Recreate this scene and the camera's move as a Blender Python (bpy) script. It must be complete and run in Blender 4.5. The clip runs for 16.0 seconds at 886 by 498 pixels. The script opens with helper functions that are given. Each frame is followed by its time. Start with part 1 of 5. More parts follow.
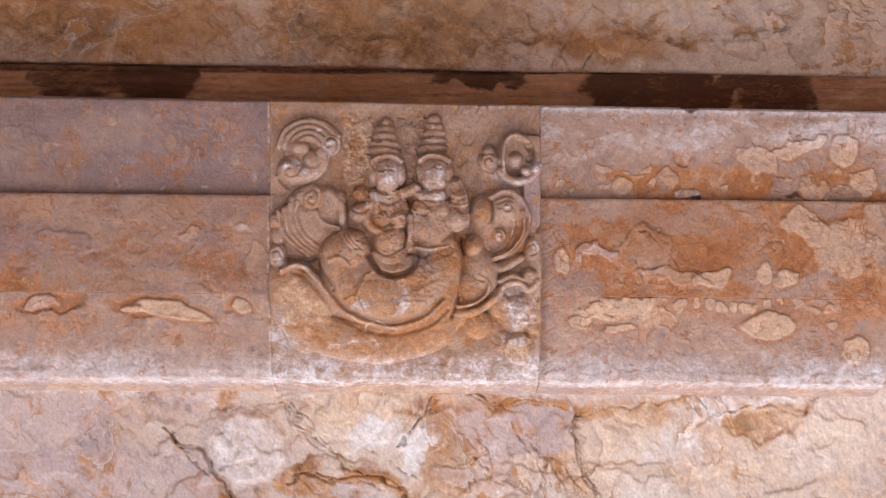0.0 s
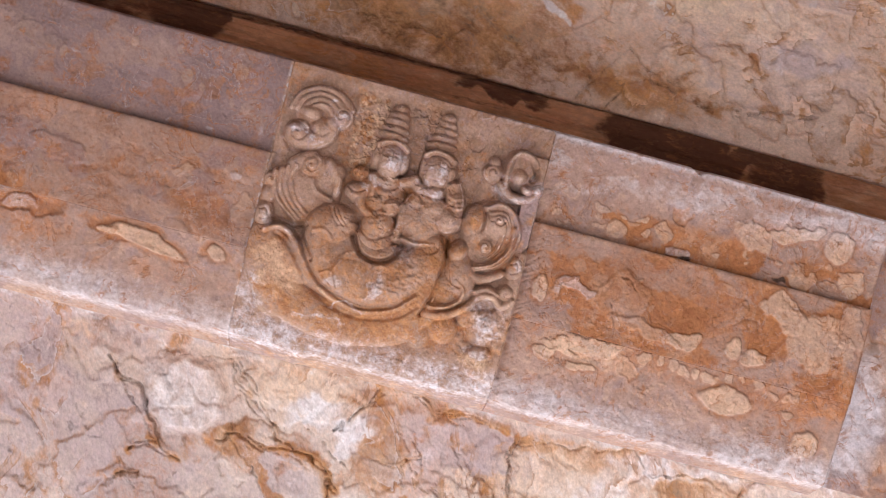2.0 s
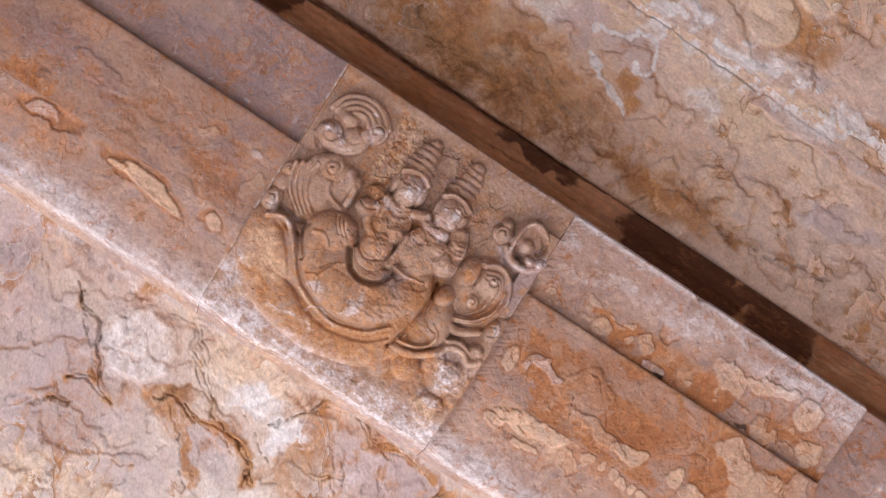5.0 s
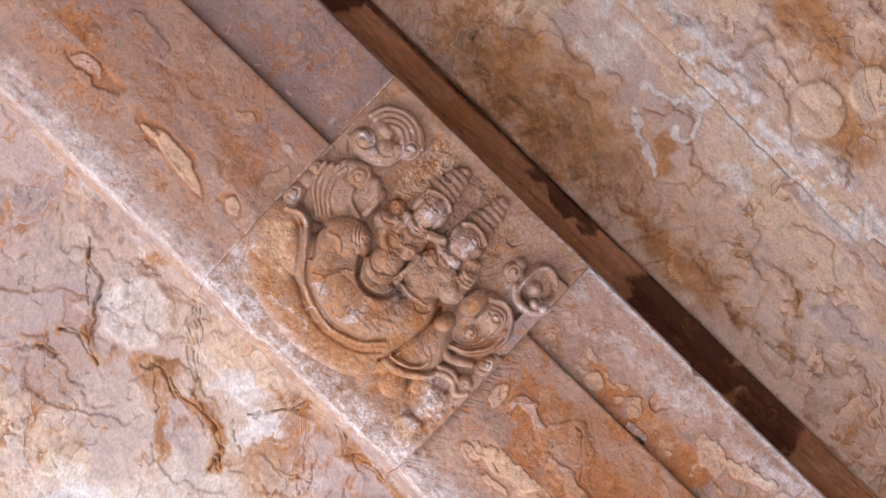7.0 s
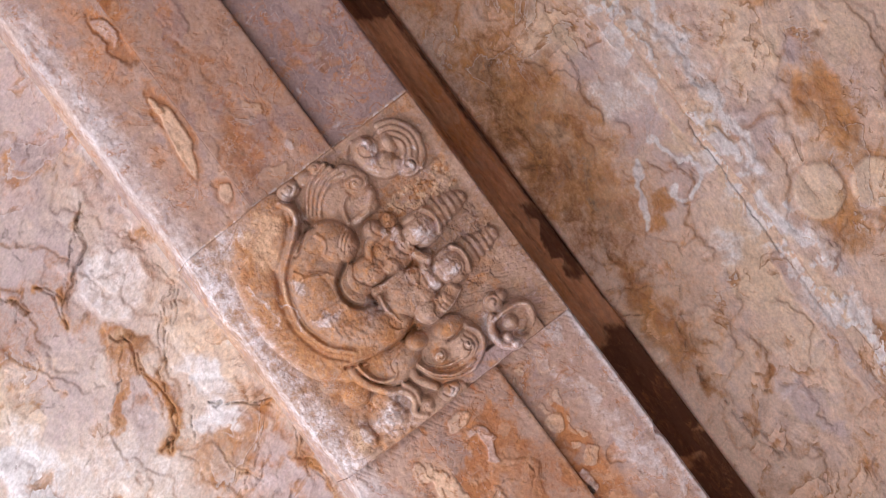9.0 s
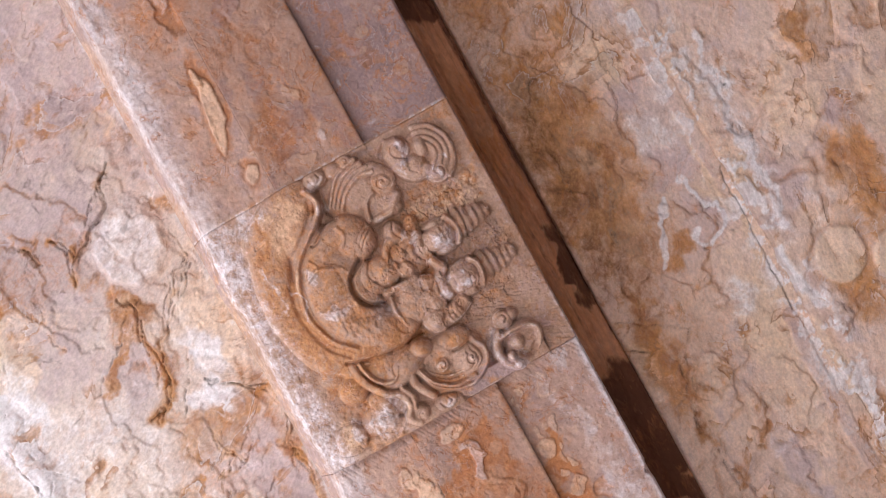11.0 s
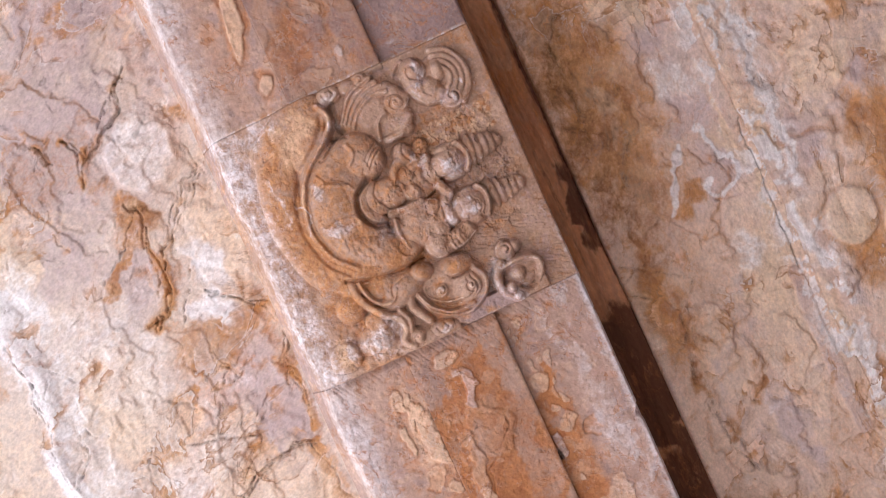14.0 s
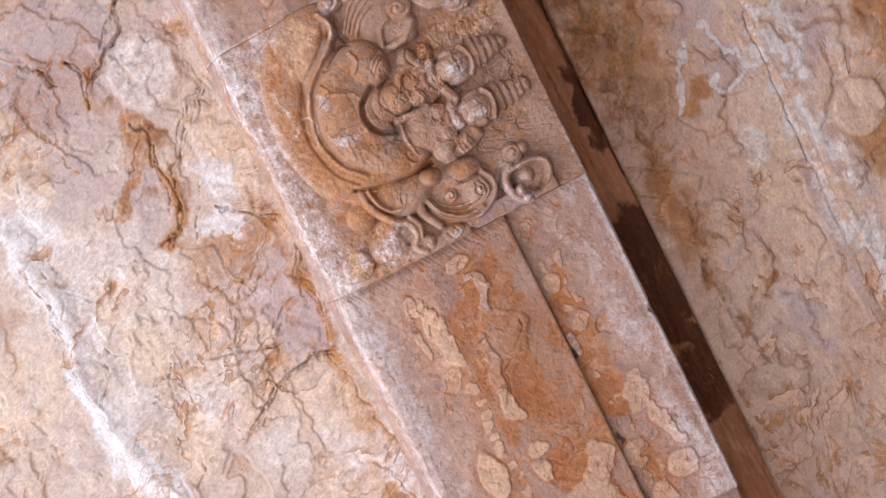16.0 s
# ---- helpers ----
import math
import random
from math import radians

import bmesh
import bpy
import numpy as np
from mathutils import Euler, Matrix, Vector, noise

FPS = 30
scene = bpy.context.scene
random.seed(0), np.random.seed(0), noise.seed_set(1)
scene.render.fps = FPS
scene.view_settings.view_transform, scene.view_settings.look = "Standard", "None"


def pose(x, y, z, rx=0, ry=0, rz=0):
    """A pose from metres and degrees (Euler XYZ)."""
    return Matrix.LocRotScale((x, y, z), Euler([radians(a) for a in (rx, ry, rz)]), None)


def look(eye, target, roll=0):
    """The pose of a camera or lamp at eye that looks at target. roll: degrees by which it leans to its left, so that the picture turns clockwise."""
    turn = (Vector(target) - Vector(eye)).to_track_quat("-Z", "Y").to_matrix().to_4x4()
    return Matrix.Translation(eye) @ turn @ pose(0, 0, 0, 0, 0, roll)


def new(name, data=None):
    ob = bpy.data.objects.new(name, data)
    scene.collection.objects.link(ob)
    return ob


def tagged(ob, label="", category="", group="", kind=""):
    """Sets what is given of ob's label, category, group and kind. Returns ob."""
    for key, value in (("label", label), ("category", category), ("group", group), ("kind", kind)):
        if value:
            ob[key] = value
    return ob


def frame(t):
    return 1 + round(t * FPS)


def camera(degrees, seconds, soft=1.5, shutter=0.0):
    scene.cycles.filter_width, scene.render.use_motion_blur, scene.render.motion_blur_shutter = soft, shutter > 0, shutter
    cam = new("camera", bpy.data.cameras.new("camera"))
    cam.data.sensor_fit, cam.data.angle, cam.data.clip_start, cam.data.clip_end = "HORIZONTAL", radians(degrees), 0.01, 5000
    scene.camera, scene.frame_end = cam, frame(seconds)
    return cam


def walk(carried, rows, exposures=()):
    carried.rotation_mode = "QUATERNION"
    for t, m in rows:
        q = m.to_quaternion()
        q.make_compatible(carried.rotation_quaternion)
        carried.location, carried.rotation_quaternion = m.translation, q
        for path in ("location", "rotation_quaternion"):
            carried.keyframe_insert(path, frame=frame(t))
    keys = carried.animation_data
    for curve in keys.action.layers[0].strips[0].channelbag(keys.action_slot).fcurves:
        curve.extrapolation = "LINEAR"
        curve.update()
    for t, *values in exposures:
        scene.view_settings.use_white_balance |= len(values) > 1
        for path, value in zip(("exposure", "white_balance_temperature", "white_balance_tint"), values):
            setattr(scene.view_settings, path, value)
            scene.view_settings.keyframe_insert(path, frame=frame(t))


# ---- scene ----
# ---- camera: held still under a temple beam, looking straight up, turned slowly round its own axis ----
cam = camera(40.0, 16.0, soft=1.2)
EYE, EXPO = 1.5, 1.88
ROWS = [
    (0.0, -0.0000, -0.0070, 0.0000, -0.170, -0.212, -0.000),
    (0.5, -0.0025, -0.0114, -0.0032, -0.168, 0.033, -2.011),
    (1.0, -0.0051, -0.0135, -0.0094, -0.478, 0.353, -4.984),
    (1.5, -0.0058, -0.0063, -0.0195, -0.967, 0.507, -9.680),
    (2.0, -0.0063, 0.0039, -0.0298, -1.206, 0.583, -14.049),
    (2.5, -0.0091, 0.0124, -0.0357, -1.311, 0.626, -18.322),
    (3.0, -0.0128, 0.0144, -0.0326, -1.456, 0.765, -21.652),
    (3.5, -0.0153, 0.0138, -0.0236, -1.798, 1.187, -24.557),
    (6.0, -0.0440, 0.0114, 0.0369, -1.881, 1.744, -37.603),
    (6.5, -0.0486, 0.0100, 0.0374, -1.845, 1.917, -40.227),
    (7.0, -0.0497, 0.0106, 0.0348, -1.851, 2.183, -43.392),
    (7.5, -0.0461, 0.0105, 0.0332, -1.779, 2.286, -46.341),
    (8.0, -0.0410, 0.0083, 0.0355, -2.097, 2.923, -48.735),
    (8.5, -0.0363, 0.0072, 0.0399, -2.655, 3.711, -50.434),
    (9.0, -0.0309, 0.0072, 0.0455, -2.929, 4.124, -52.370),
    (11.5, -0.0437, 0.0167, 0.0146, -3.832, 5.413, -62.410),
    (12.0, -0.0316, 0.0223, 0.0038, -4.635, 5.860, -64.538),
    (12.5, -0.0119, 0.0315, 0.0019, -4.788, 5.640, -65.997),
    (13.0, 0.0078, 0.0309, 0.0052, -4.336, 5.082, -66.060),
    (13.5, 0.0249, 0.0261, 0.0108, -3.474, 4.121, -65.380),
    (14.0, 0.0391, 0.0243, 0.0136, -2.300, 2.342, -64.829),
    (14.5, 0.0488, 0.0229, 0.0109, -1.785, 0.934, -64.095),
    (15.0, 0.0555, 0.0225, 0.0075, -1.815, 0.177, -63.535),
    (15.5, 0.0625, 0.0179, 0.0032, -1.632, -1.088, -62.986),
    (16.0, 0.0686, 0.0140, -0.0018, -1.335, -2.194, -62.660),
]
# exposure drifts slightly as the bright stone fills more of the view
walk(cam, [(t, pose(0, 0, EYE, 90) @ pose(x, y, z, 90 + pitch, roll, yaw)) for t, x, y, z, yaw, pitch, roll in ROWS],
     exposures=[(0.0, EXPO, 6400, 10), (7.0, EXPO + 0.05, 6350, 10), (12.5, EXPO + 0.09, 6300, 10), (14.0, EXPO + 0.10, 6300, 10), (16.0, EXPO + 0.01, 6300, 10)])

# ---- daylight: open veranda side at +Y, sunlit ground throws the light up ----
world = bpy.data.worlds.new("sky")
scene.world = world
world.use_nodes = True
sky = world.node_tree.nodes.new("ShaderNodeTexSky")
sky.sky_type, sky.sun_disc = "NISHITA", False
SUN_EL, SUN_AZ = radians(55), radians(-14)
sky.sun_elevation, sky.sun_rotation = SUN_EL, SUN_AZ
back = world.node_tree.nodes["Background"]
back.inputs["Strength"].default_value = 0.12
world.node_tree.links.new(sky.outputs[0], back.inputs[0])
sun = new("sun", bpy.data.lights.new("sun", "SUN"))
sun.data.energy, sun.data.angle, sun.data.color = 4.0, radians(0.5), (1.0, 0.95, 0.88)
sun.matrix_world = look((12 * math.cos(SUN_EL) * math.sin(SUN_AZ), 12 * math.cos(SUN_EL) * math.cos(SUN_AZ), 12 * math.sin(SUN_EL)), (0, 0, 0))

# ---- tools for weathered stone ----
def lattice(ix, iy, seed):
    n = (ix.astype(np.int64) * 374761393 + iy.astype(np.int64) * 668265263 + seed * 974711) & 0x7FFFFFFF
    n = ((n ^ (n >> 13)) * 1274126177) & 0x7FFFFFFF
    return ((n ^ (n >> 16)) & 0xFFFF) / 65535.0


def grain(x, y, seed=0):
    """Smooth value noise, 0 to 1, one cell per unit."""
    ix, iy = np.floor(x), np.floor(y)
    fx, fy = x - ix, y - iy
    fx, fy = fx * fx * fx * (fx * (fx * 6 - 15) + 10), fy * fy * fy * (fy * (fy * 6 - 15) + 10)
    a, b = lattice(ix, iy, seed), lattice(ix + 1, iy, seed)
    c, d = lattice(ix, iy + 1, seed), lattice(ix + 1, iy + 1, seed)
    return (a * (1 - fx) + b * fx) * (1 - fy) + (c * (1 - fx) + d * fx) * fy


def fbm(x, y, seed=0, octaves=5, gain=0.5):
    total, amp, norm = 0.0, 1.0, 0.0
    for k in range(octaves):
        total = total + amp * grain(x * 0.8 - y * 0.6, x * 0.6 + y * 0.8, seed + 17 * k)
        norm += amp
        x, y, amp = x * 2.03 + 5.1, y * 2.03 - 3.7, amp * gain
    return total / norm


def ease(a, b, v):
    t = np.clip((v - a) / (b - a), 0, 1)
    return t * t * (3 - 2 * t)


def terraces(f, steps, sharp=0.12):
    """Flaking layers: a field broken into flat steps with steep risers."""
    g = f * steps
    k = np.floor(g)
    return (k + ease(1 - sharp, 1.0, g - k)) / steps


class Sheet:
    """A patch of stone over the ceiling plan. U and V are drawing units (UNIT metres each), h is how far it stands down."""

    def __init__(self, left, right, top, bottom, unit, step, depth):
        self.unit, self.depth = unit, depth
        nv = max(3, int(abs(bottom(0) - top(0)) * unit / step) + 1)
        # fine in the middle stretch, coarse towards the far ends
        cuts = [left, *[c for c in (-320, 1820) if left < c < right], right]
        u = []
        for a, b in zip(cuts, cuts[1:]):
            fine = step if a >= -320 and b <= 1820 else step * 7
            u += list(np.linspace(a, b, int((b - a) * unit / fine) + 2)[:-1])
        u, w = np.array(u + [right]), np.linspace(0, 1, nv)
        nu = len(u)
        self.U = np.repeat(u[None, :], nv, 0)
        self.V = top(self.U) + (bottom(self.U) - top(self.U)) * w[:, None]
        self.h = np.zeros_like(self.U)
        self.mask = {k: np.zeros_like(self.U) for k in ("rust", "pale", "lilac", "white", "dark")}
        a, b = fbm(self.U / 38, self.V / 38, 91, 4) - 0.5, fbm(self.U / 38, self.V / 38, 57, 4) - 0.5
        self.Uw, self.Vw = self.U + 44 * a, self.V + 44 * b
        self.n9, self.n26 = fbm(self.U / 9, self.V / 9, 45, 3) - 0.5, ease(0.3, 0.55, fbm(self.U / 26, self.V / 26, 46, 3))
        self.n34, self.n20 = ease(0.38, 0.6, fbm(self.U / 34, self.V / 34, 48, 4)), fbm(self.U / 20, self.V / 20, 5, 3)

    def oval(self, u, v, ru, rv, turn=0, soft=0.25, ragged=1.0):
        """1 inside a ragged oval, 0 outside."""
        x, y = self.U + ragged * (self.Uw - self.U) - u, self.V + ragged * (self.Vw - self.V) - v
        c, s = math.cos(radians(turn)), math.sin(radians(turn))
        r = np.sqrt(((x * c + y * s) / ru) ** 2 + ((y * c - x * s) / rv) ** 2)
        return ease(1 + soft, 1 - soft, r)

    def line(self, pts, ragged=0.5):
        """Distance from a drawn line, and the side of it."""
        x, y = self.U + ragged * (self.Uw - self.U), self.V + ragged * (self.Vw - self.V)
        best, side = np.full_like(x, 1e9), np.zeros_like(x)
        for (ax, ay), (bx, by) in zip(pts, pts[1:]):
            dx, dy = bx - ax, by - ay
            t = np.clip(((x - ax) * dx + (y - ay) * dy) / (dx * dx + dy * dy), 0, 1)
            d = np.hypot(x - ax - t * dx, y - ay - t * dy)
            sd = np.sign((x - ax) * dy - (y - ay) * dx)
            side = np.where(d < best, sd, side)
            best = np.minimum(best, d)
        return best, side

    def stain_or_shade(self, kind, m, amount=1.0):
        self.mask[kind] = np.maximum(self.mask[kind], m * amount)

    def flake(self, u, v, ru, rv, turn=0, rise=0.003, tone=0.9, ragged=0.8, kind="pale"):
        """A crust left standing on the worn face, lighter than the stone round it."""
        m = self.oval(u, v, ru, rv, turn, 0.1, ragged)
        self.h += rise * m * (0.8 + 0.4 * self.n20)
        self.stain_or_shade(kind, m, tone)
        self.stain_or_shade("dark", self.oval(u, v, ru * 1.12 + 2, rv * 1.12 + 2, turn, 0.12, ragged) * (1 - m), 0.3)
        self.stain_or_shade("rust", self.oval(u, v, ru * 1.3 + 5, rv * 1.3 + 5, turn, 0.4, ragged) * (1 - m), 0.7 * tone)

    def zone(self, kind, amount, u, v, ru, rv, turn=0):
        """A broad cloudy tint."""
        self.stain_or_shade(kind, self.oval(u, v, ru, rv, turn, 0.75, 1.8), amount)

    def streak(self, kind, amount, pts, wide, ragged=0.8):
        self.stain_or_shade(kind, ease(wide, wide * 0.3, self.line(pts, ragged)[0]), amount)

    def pit(self, u, v, ru, rv, turn=0, deep=0.004, rust=0.6):
        m = self.oval(u, v, ru, rv, turn, 0.15, 1.0)
        self.h -= deep * m
        self.stain_or_shade("rust", self.oval(u, v, ru * 1.2, rv * 1.2, turn, 0.3, 1.0), rust)

    def crack(self, pts, width=2.5, deep=0.006, lip=0.003, rust=0.5, ragged=0.8):
        """A split: a narrow uneven groove with one lip standing proud, stained here and there along it."""
        d, side = self.line(pts, ragged)
        d = np.maximum(0, d + 3.0 * self.n9) * 1.2
        live = self.n26
        width = 0.72 * width
        self.h -= 1.1 * deep * ease(width, 0, d) * (0.5 + 0.5 * live)
        self.h += 0.6 * lip * ease(34, 0, d) * ease(-0.2, 0.2, side) * (0.5 + 0.5 * live)
        patchy = self.n34
        self.stain_or_shade("rust", ease(width * 6 * (0.4 + patchy), width * 0.5, d), rust * (0.25 + 0.75 * patchy))
        self.stain_or_shade("dark", ease(width * 0.9, 0, d) * (0.4 + 0.6 * live), 0.5)

    def mesh(self, name, material, parent=None, back=0.2, label="", only=None):
        """Links the patch, or the faces in only, as a closed stone: worn face below, plain sides and back."""
        nv, nu = self.U.shape
        n = nv * nu
        x, y = (self.U - 777.5) * self.unit, (self.V - 433.0) * self.unit
        z = EYE + self.depth - self.h
        verts = np.concatenate([np.stack([x, y, z], -1).reshape(-1, 3), np.stack([x, y, 0 * z + EYE + self.depth + back], -1).reshape(-1, 3)])
        k = np.arange(n).reshape(nv, nu)
        face = np.stack([k[:-1, :-1], k[1:, :-1], k[1:, 1:], k[:-1, 1:]], -1).reshape(-1, 4)
        if only is None:
            ring = np.concatenate([k[0, :], k[1:, -1], k[-1, -2::-1], k[-2:0:-1, 0]])
            nxt = np.roll(ring, -1)
            quads = np.concatenate([face, np.stack([ring, nxt, nxt + n, ring + n], -1), [[k[0, 0] + n, k[0, -1] + n, k[-1, -1] + n, k[-1, 0] + n]]])
        else:
            face = face[only]
            e = np.concatenate([face[:, [j, (j + 1) % 4]] for j in range(4)])
            key, rev = e[:, 0].astype(np.int64) * n + e[:, 1], e[:, 1].astype(np.int64) * n + e[:, 0]
            rim = e[~np.isin(key, rev)]
            quads = np.concatenate([face, np.stack([rim[:, 1], rim[:, 0], rim[:, 0] + n, rim[:, 1] + n], -1), face[:, ::-1] + n])
        used = np.unique(quads)
        remap = np.full(2 * n, -1)
        remap[used] = np.arange(len(used))
        verts, quads = verts[used], remap[quads]
        me = bpy.data.meshes.new(name)
        me.vertices.add(len(verts))
        me.vertices.foreach_set("co", verts.astype(np.float32).ravel())
        me.loops.add(quads.size)
        me.loops.foreach_set("vertex_index", quads.astype(np.int32).ravel())
        me.polygons.add(len(quads))
        me.polygons.foreach_set("loop_start", np.arange(0, quads.size, 4, dtype=np.int32))
        smooth = np.zeros(len(quads), bool)
        smooth[:len(face)] = True
        me.polygons.foreach_set("use_smooth", smooth)
        me.update(calc_edges=True)
        me.validate()
        for key, m in self.mask.items():
            full = np.concatenate([m.ravel(), np.zeros(n)])[used]
            me.attributes.new(key, "FLOAT", "POINT").data.foreach_set("value", full.astype(np.float32))
        me.materials.append(material)
        ob = new(name, me)
        if parent:
            ob.parent = parent
        if label:
            ob["label"] = label
        return ob


def stone(name, light, dark, rust=(0.52, 0.225, 0.085), pale=(0.70, 0.48, 0.33), lilac=(0.44, 0.345, 0.375),
          white=(0.80, 0.76, 0.81), black=(0.05, 0.030, 0.024), relief=0.5, speck=0.2, mottle=7.0, veins=0.6, layer=1.0, fray_by=1.1, crisp=0.1,
          felt=0.5, flaking=1.0, lines=0.6, turn=0.0, drawn=1.0, clouds=1.0, busy=1.0):
    """Weathered sandstone: two earth tones in clouds, flaked layers with stained rims, fine speckle, and the stains and
    painted shade that the sheets carry.
    turn and drawn give the direction and the stretch of the bedding."""
    mat = bpy.data.materials.new(name)
    mat.use_nodes = True
    nt = mat.node_tree
    bsdf = nt.nodes["Principled BSDF"]
    bsdf.inputs["Roughness"].default_value = 0.85
    bsdf.inputs["Specular IOR Level"].default_value = 0.3
    link = nt.links.new
    spin, pull = nt.nodes.new("ShaderNodeMapping"), nt.nodes.new("ShaderNodeMapping")
    spin.inputs["Rotation"].default_value = (0, 0, -radians(turn))
    pull.inputs["Scale"].default_value = (1 / drawn, 1, 1)
    link(nt.nodes.new("ShaderNodeTexCoord").outputs["Object"], spin.inputs["Vector"])
    link(spin.outputs[0], pull.inputs["Vector"])
    where = pull.outputs[0]

    def cloud(scale, detail=6.0, rough=0.6, twist=0.0):
        n = nt.nodes.new("ShaderNodeTexNoise")
        n.inputs["Scale"].default_value, n.inputs["Detail"].default_value = scale, detail
        n.inputs["Roughness"].default_value, n.inputs["Distortion"].default_value = rough, twist
        link(where, n.inputs["Vector"])
        return n.outputs["Fac"]

    def ramp(value, a, b, lo=0.0, hi=1.0):
        n = nt.nodes.new("ShaderNodeMapRange")
        n.interpolation_type = "SMOOTHSTEP"
        n.inputs["From Min"].default_value, n.inputs["From Max"].default_value = a, b
        n.inputs["To Min"].default_value, n.inputs["To Max"].default_value = lo, hi
        link(value, n.inputs["Value"])
        return n.outputs["Result"]

    def maths(op, a, b):
        n = nt.nodes.new("ShaderNodeMath")
        n.operation = op
        for k, v in enumerate((a, b)):
            if isinstance(v, (int, float)):
                n.inputs[k].default_value = v
            else:
                link(v, n.inputs[k])
        return n.outputs[0]

    def mix(fac, a, b, mode="MIX"):
        n = nt.nodes.new("ShaderNodeMix")
        n.data_type, n.blend_type = "RGBA", mode
        for key, v in (("Factor", fac), ("A", a), ("B", b)):
            sock = [s for s in n.inputs if s.name == key and s.type == ("VALUE" if key == "Factor" else "RGBA")][0]
            if isinstance(v, (int, float)):
                sock.default_value = v
            elif isinstance(v, tuple):
                sock.default_value = (*v, 1)
            else:
                link(v, sock)
        return [s for s in n.outputs if s.type == "RGBA"][0]

    def times(colour, shade):
        n = nt.nodes.new("ShaderNodeCombineColor")
        for s in n.inputs:
            link(shade, s)
        return mix(1.0, colour, n.outputs[0], "MULTIPLY")

    fine, mid, small = cloud(170, 4, 0.75), cloud(34, 7, 0.68, 0.6), cloud(80, 5, 0.7, 0.4)
    brown = tuple(0.62 * a * b for a, b in zip(dark, (1.0, 0.86, 0.76)))
    n1, n2, n3 = cloud(mottle, 8, 0.60, 0.8), cloud(mottle * 2.6, 8, 0.62, 1.2), cloud(mottle * 6.5, 7, 0.66, 0.8)
    n4, n5 = cloud(mottle * 1.6, 9, 0.62, 1.4), cloud(mottle * 4.1, 8, 0.64, 1.6)
    colour = mix(ramp(n1, 0.36, 0.64), light, dark)
    colour = mix(ramp(n2, 0.50, 0.68, 0, 0.5 * clouds), colour, lilac)
    colour = mix(ramp(n4, 0.52, 0.72, 0, 0.45 * clouds), colour, rust)
    colour = mix(ramp(n5, 0.54, 0.68, 0, 0.45 * clouds), colour, pale)
    colour = mix(ramp(n3, 0.56, 0.72, 0, 0.35 * clouds), colour, brown)
    # rust runs from orange to liver brown
    deep = tuple(a * b for a, b in zip(rust, (0.70, 0.58, 0.55)))
    rusty = mix(ramp(n5, 0.42, 0.62, 0, 0.85), rust, deep)
    rusty = mix(ramp(n2, 0.52, 0.66, 0, 0.4), rusty, pale)
    paler = mix(ramp(n2, 0.42, 0.64, 0, 0.5), pale, light)
    paler = mix(ramp(n3, 0.58, 0.74, 0, 0.35), paler, rust)
    whiter = mix(ramp(n5, 0.47, 0.66, 0, 0.4), white, lilac)
    whiter = mix(ramp(n3, 0.54, 0.70, 0, 0.35), whiter, light)
    for key, tone, top in (("lilac", lilac, 0.75), ("rust", rusty, 0.9), ("pale", paler, 0.9), ("white", whiter, 0.9), ("dark", black, 0.95)):
        at = nt.nodes.new("ShaderNodeAttribute")
        at.attribute_name = key
        fray = maths("ADD", maths("SUBTRACT", mid, 0.5), maths("MULTIPLY", maths("SUBTRACT", small, 0.5), 0.8))
        ragged = maths("ADD", at.outputs["Fac"], maths("MULTIPLY", fray, maths("MULTIPLY", ramp(at.outputs["Fac"], 0, 0.25), fray_by)))
        colour = mix(ramp(ragged, 0.15 + crisp, 0.95 - crisp, 0, top), colour, tone)
    # flaking: layers that break off along crisp scalloped rims, here and there rimmed with rust, dirt or lime
    height = maths("ADD", maths("MULTIPLY", mid, relief * 1.6), maths("MULTIPLY", small, relief * 0.5))
    t1, t2, t3 = cloud(mottle * 1.1, 6, 0.52, 0.5), cloud(mottle * 2.3, 6, 0.54, 0.7), cloud(mottle * 5.2, 5, 0.55, 0.6)
    for n, count, seed, gate, tall in ((t1, 13.0, 3.1, n4, 11.0), (t2, 9.0, 7.7, n1, 8.0), (t3, 6.0, 5.3, t1, 4.0)):
        shown = busy if n is t3 else 1.0
        g = maths("MULTIPLY", n, count)
        whole, part_ = maths("FLOOR", g, 0.0), maths("FRACT", g, 0.0)
        here = maths("MULTIPLY", ramp(gate, 0.50, 0.60), shown)
        step = maths("DIVIDE", maths("ADD", whole, ramp(part_, 0.86, 1.0)), count)
        soft = maths("ADD", n, maths("MULTIPLY", maths("SUBTRACT", step, n), here))
        height = maths("ADD", height, maths("MULTIPLY", soft, tall * flaking))
        w = nt.nodes.new("ShaderNodeTexWhiteNoise")
        w.noise_dimensions = "1D"
        link(maths("ADD", whole, seed), w.inputs["W"])
        tone = maths("MULTIPLY", maths("SUBTRACT", w.outputs["Value"], 0.5), here)
        colour = times(colour, ramp(tone, -0.5, 0.5, 1 - 0.16 * layer, 1 + 0.14 * layer))
        w2 = nt.nodes.new("ShaderNodeTexWhiteNoise")
        w2.noise_dimensions = "1D"
        link(maths("ADD", whole, seed + 20.3), w2.inputs["W"])
        some = maths("MULTIPLY", here, ramp(w2.outputs["Value"], 0.3, 0.6))
        colour = mix(maths("MULTIPLY", maths("MULTIPLY", ramp(part_, 0.45, 0.92, 0, veins), some), ramp(n3, 0.40, 0.58)), colour, rusty)
        colour = mix(maths("MULTIPLY", maths("MULTIPLY", maths("MULTIPLY", ramp(part_, 0.86, 0.95), ramp(part_, 1.0, 0.97)), lines), some), colour, brown)
        lime = maths("MULTIPLY", here, ramp(w2.outputs["Value"], 0.35, 0.15))
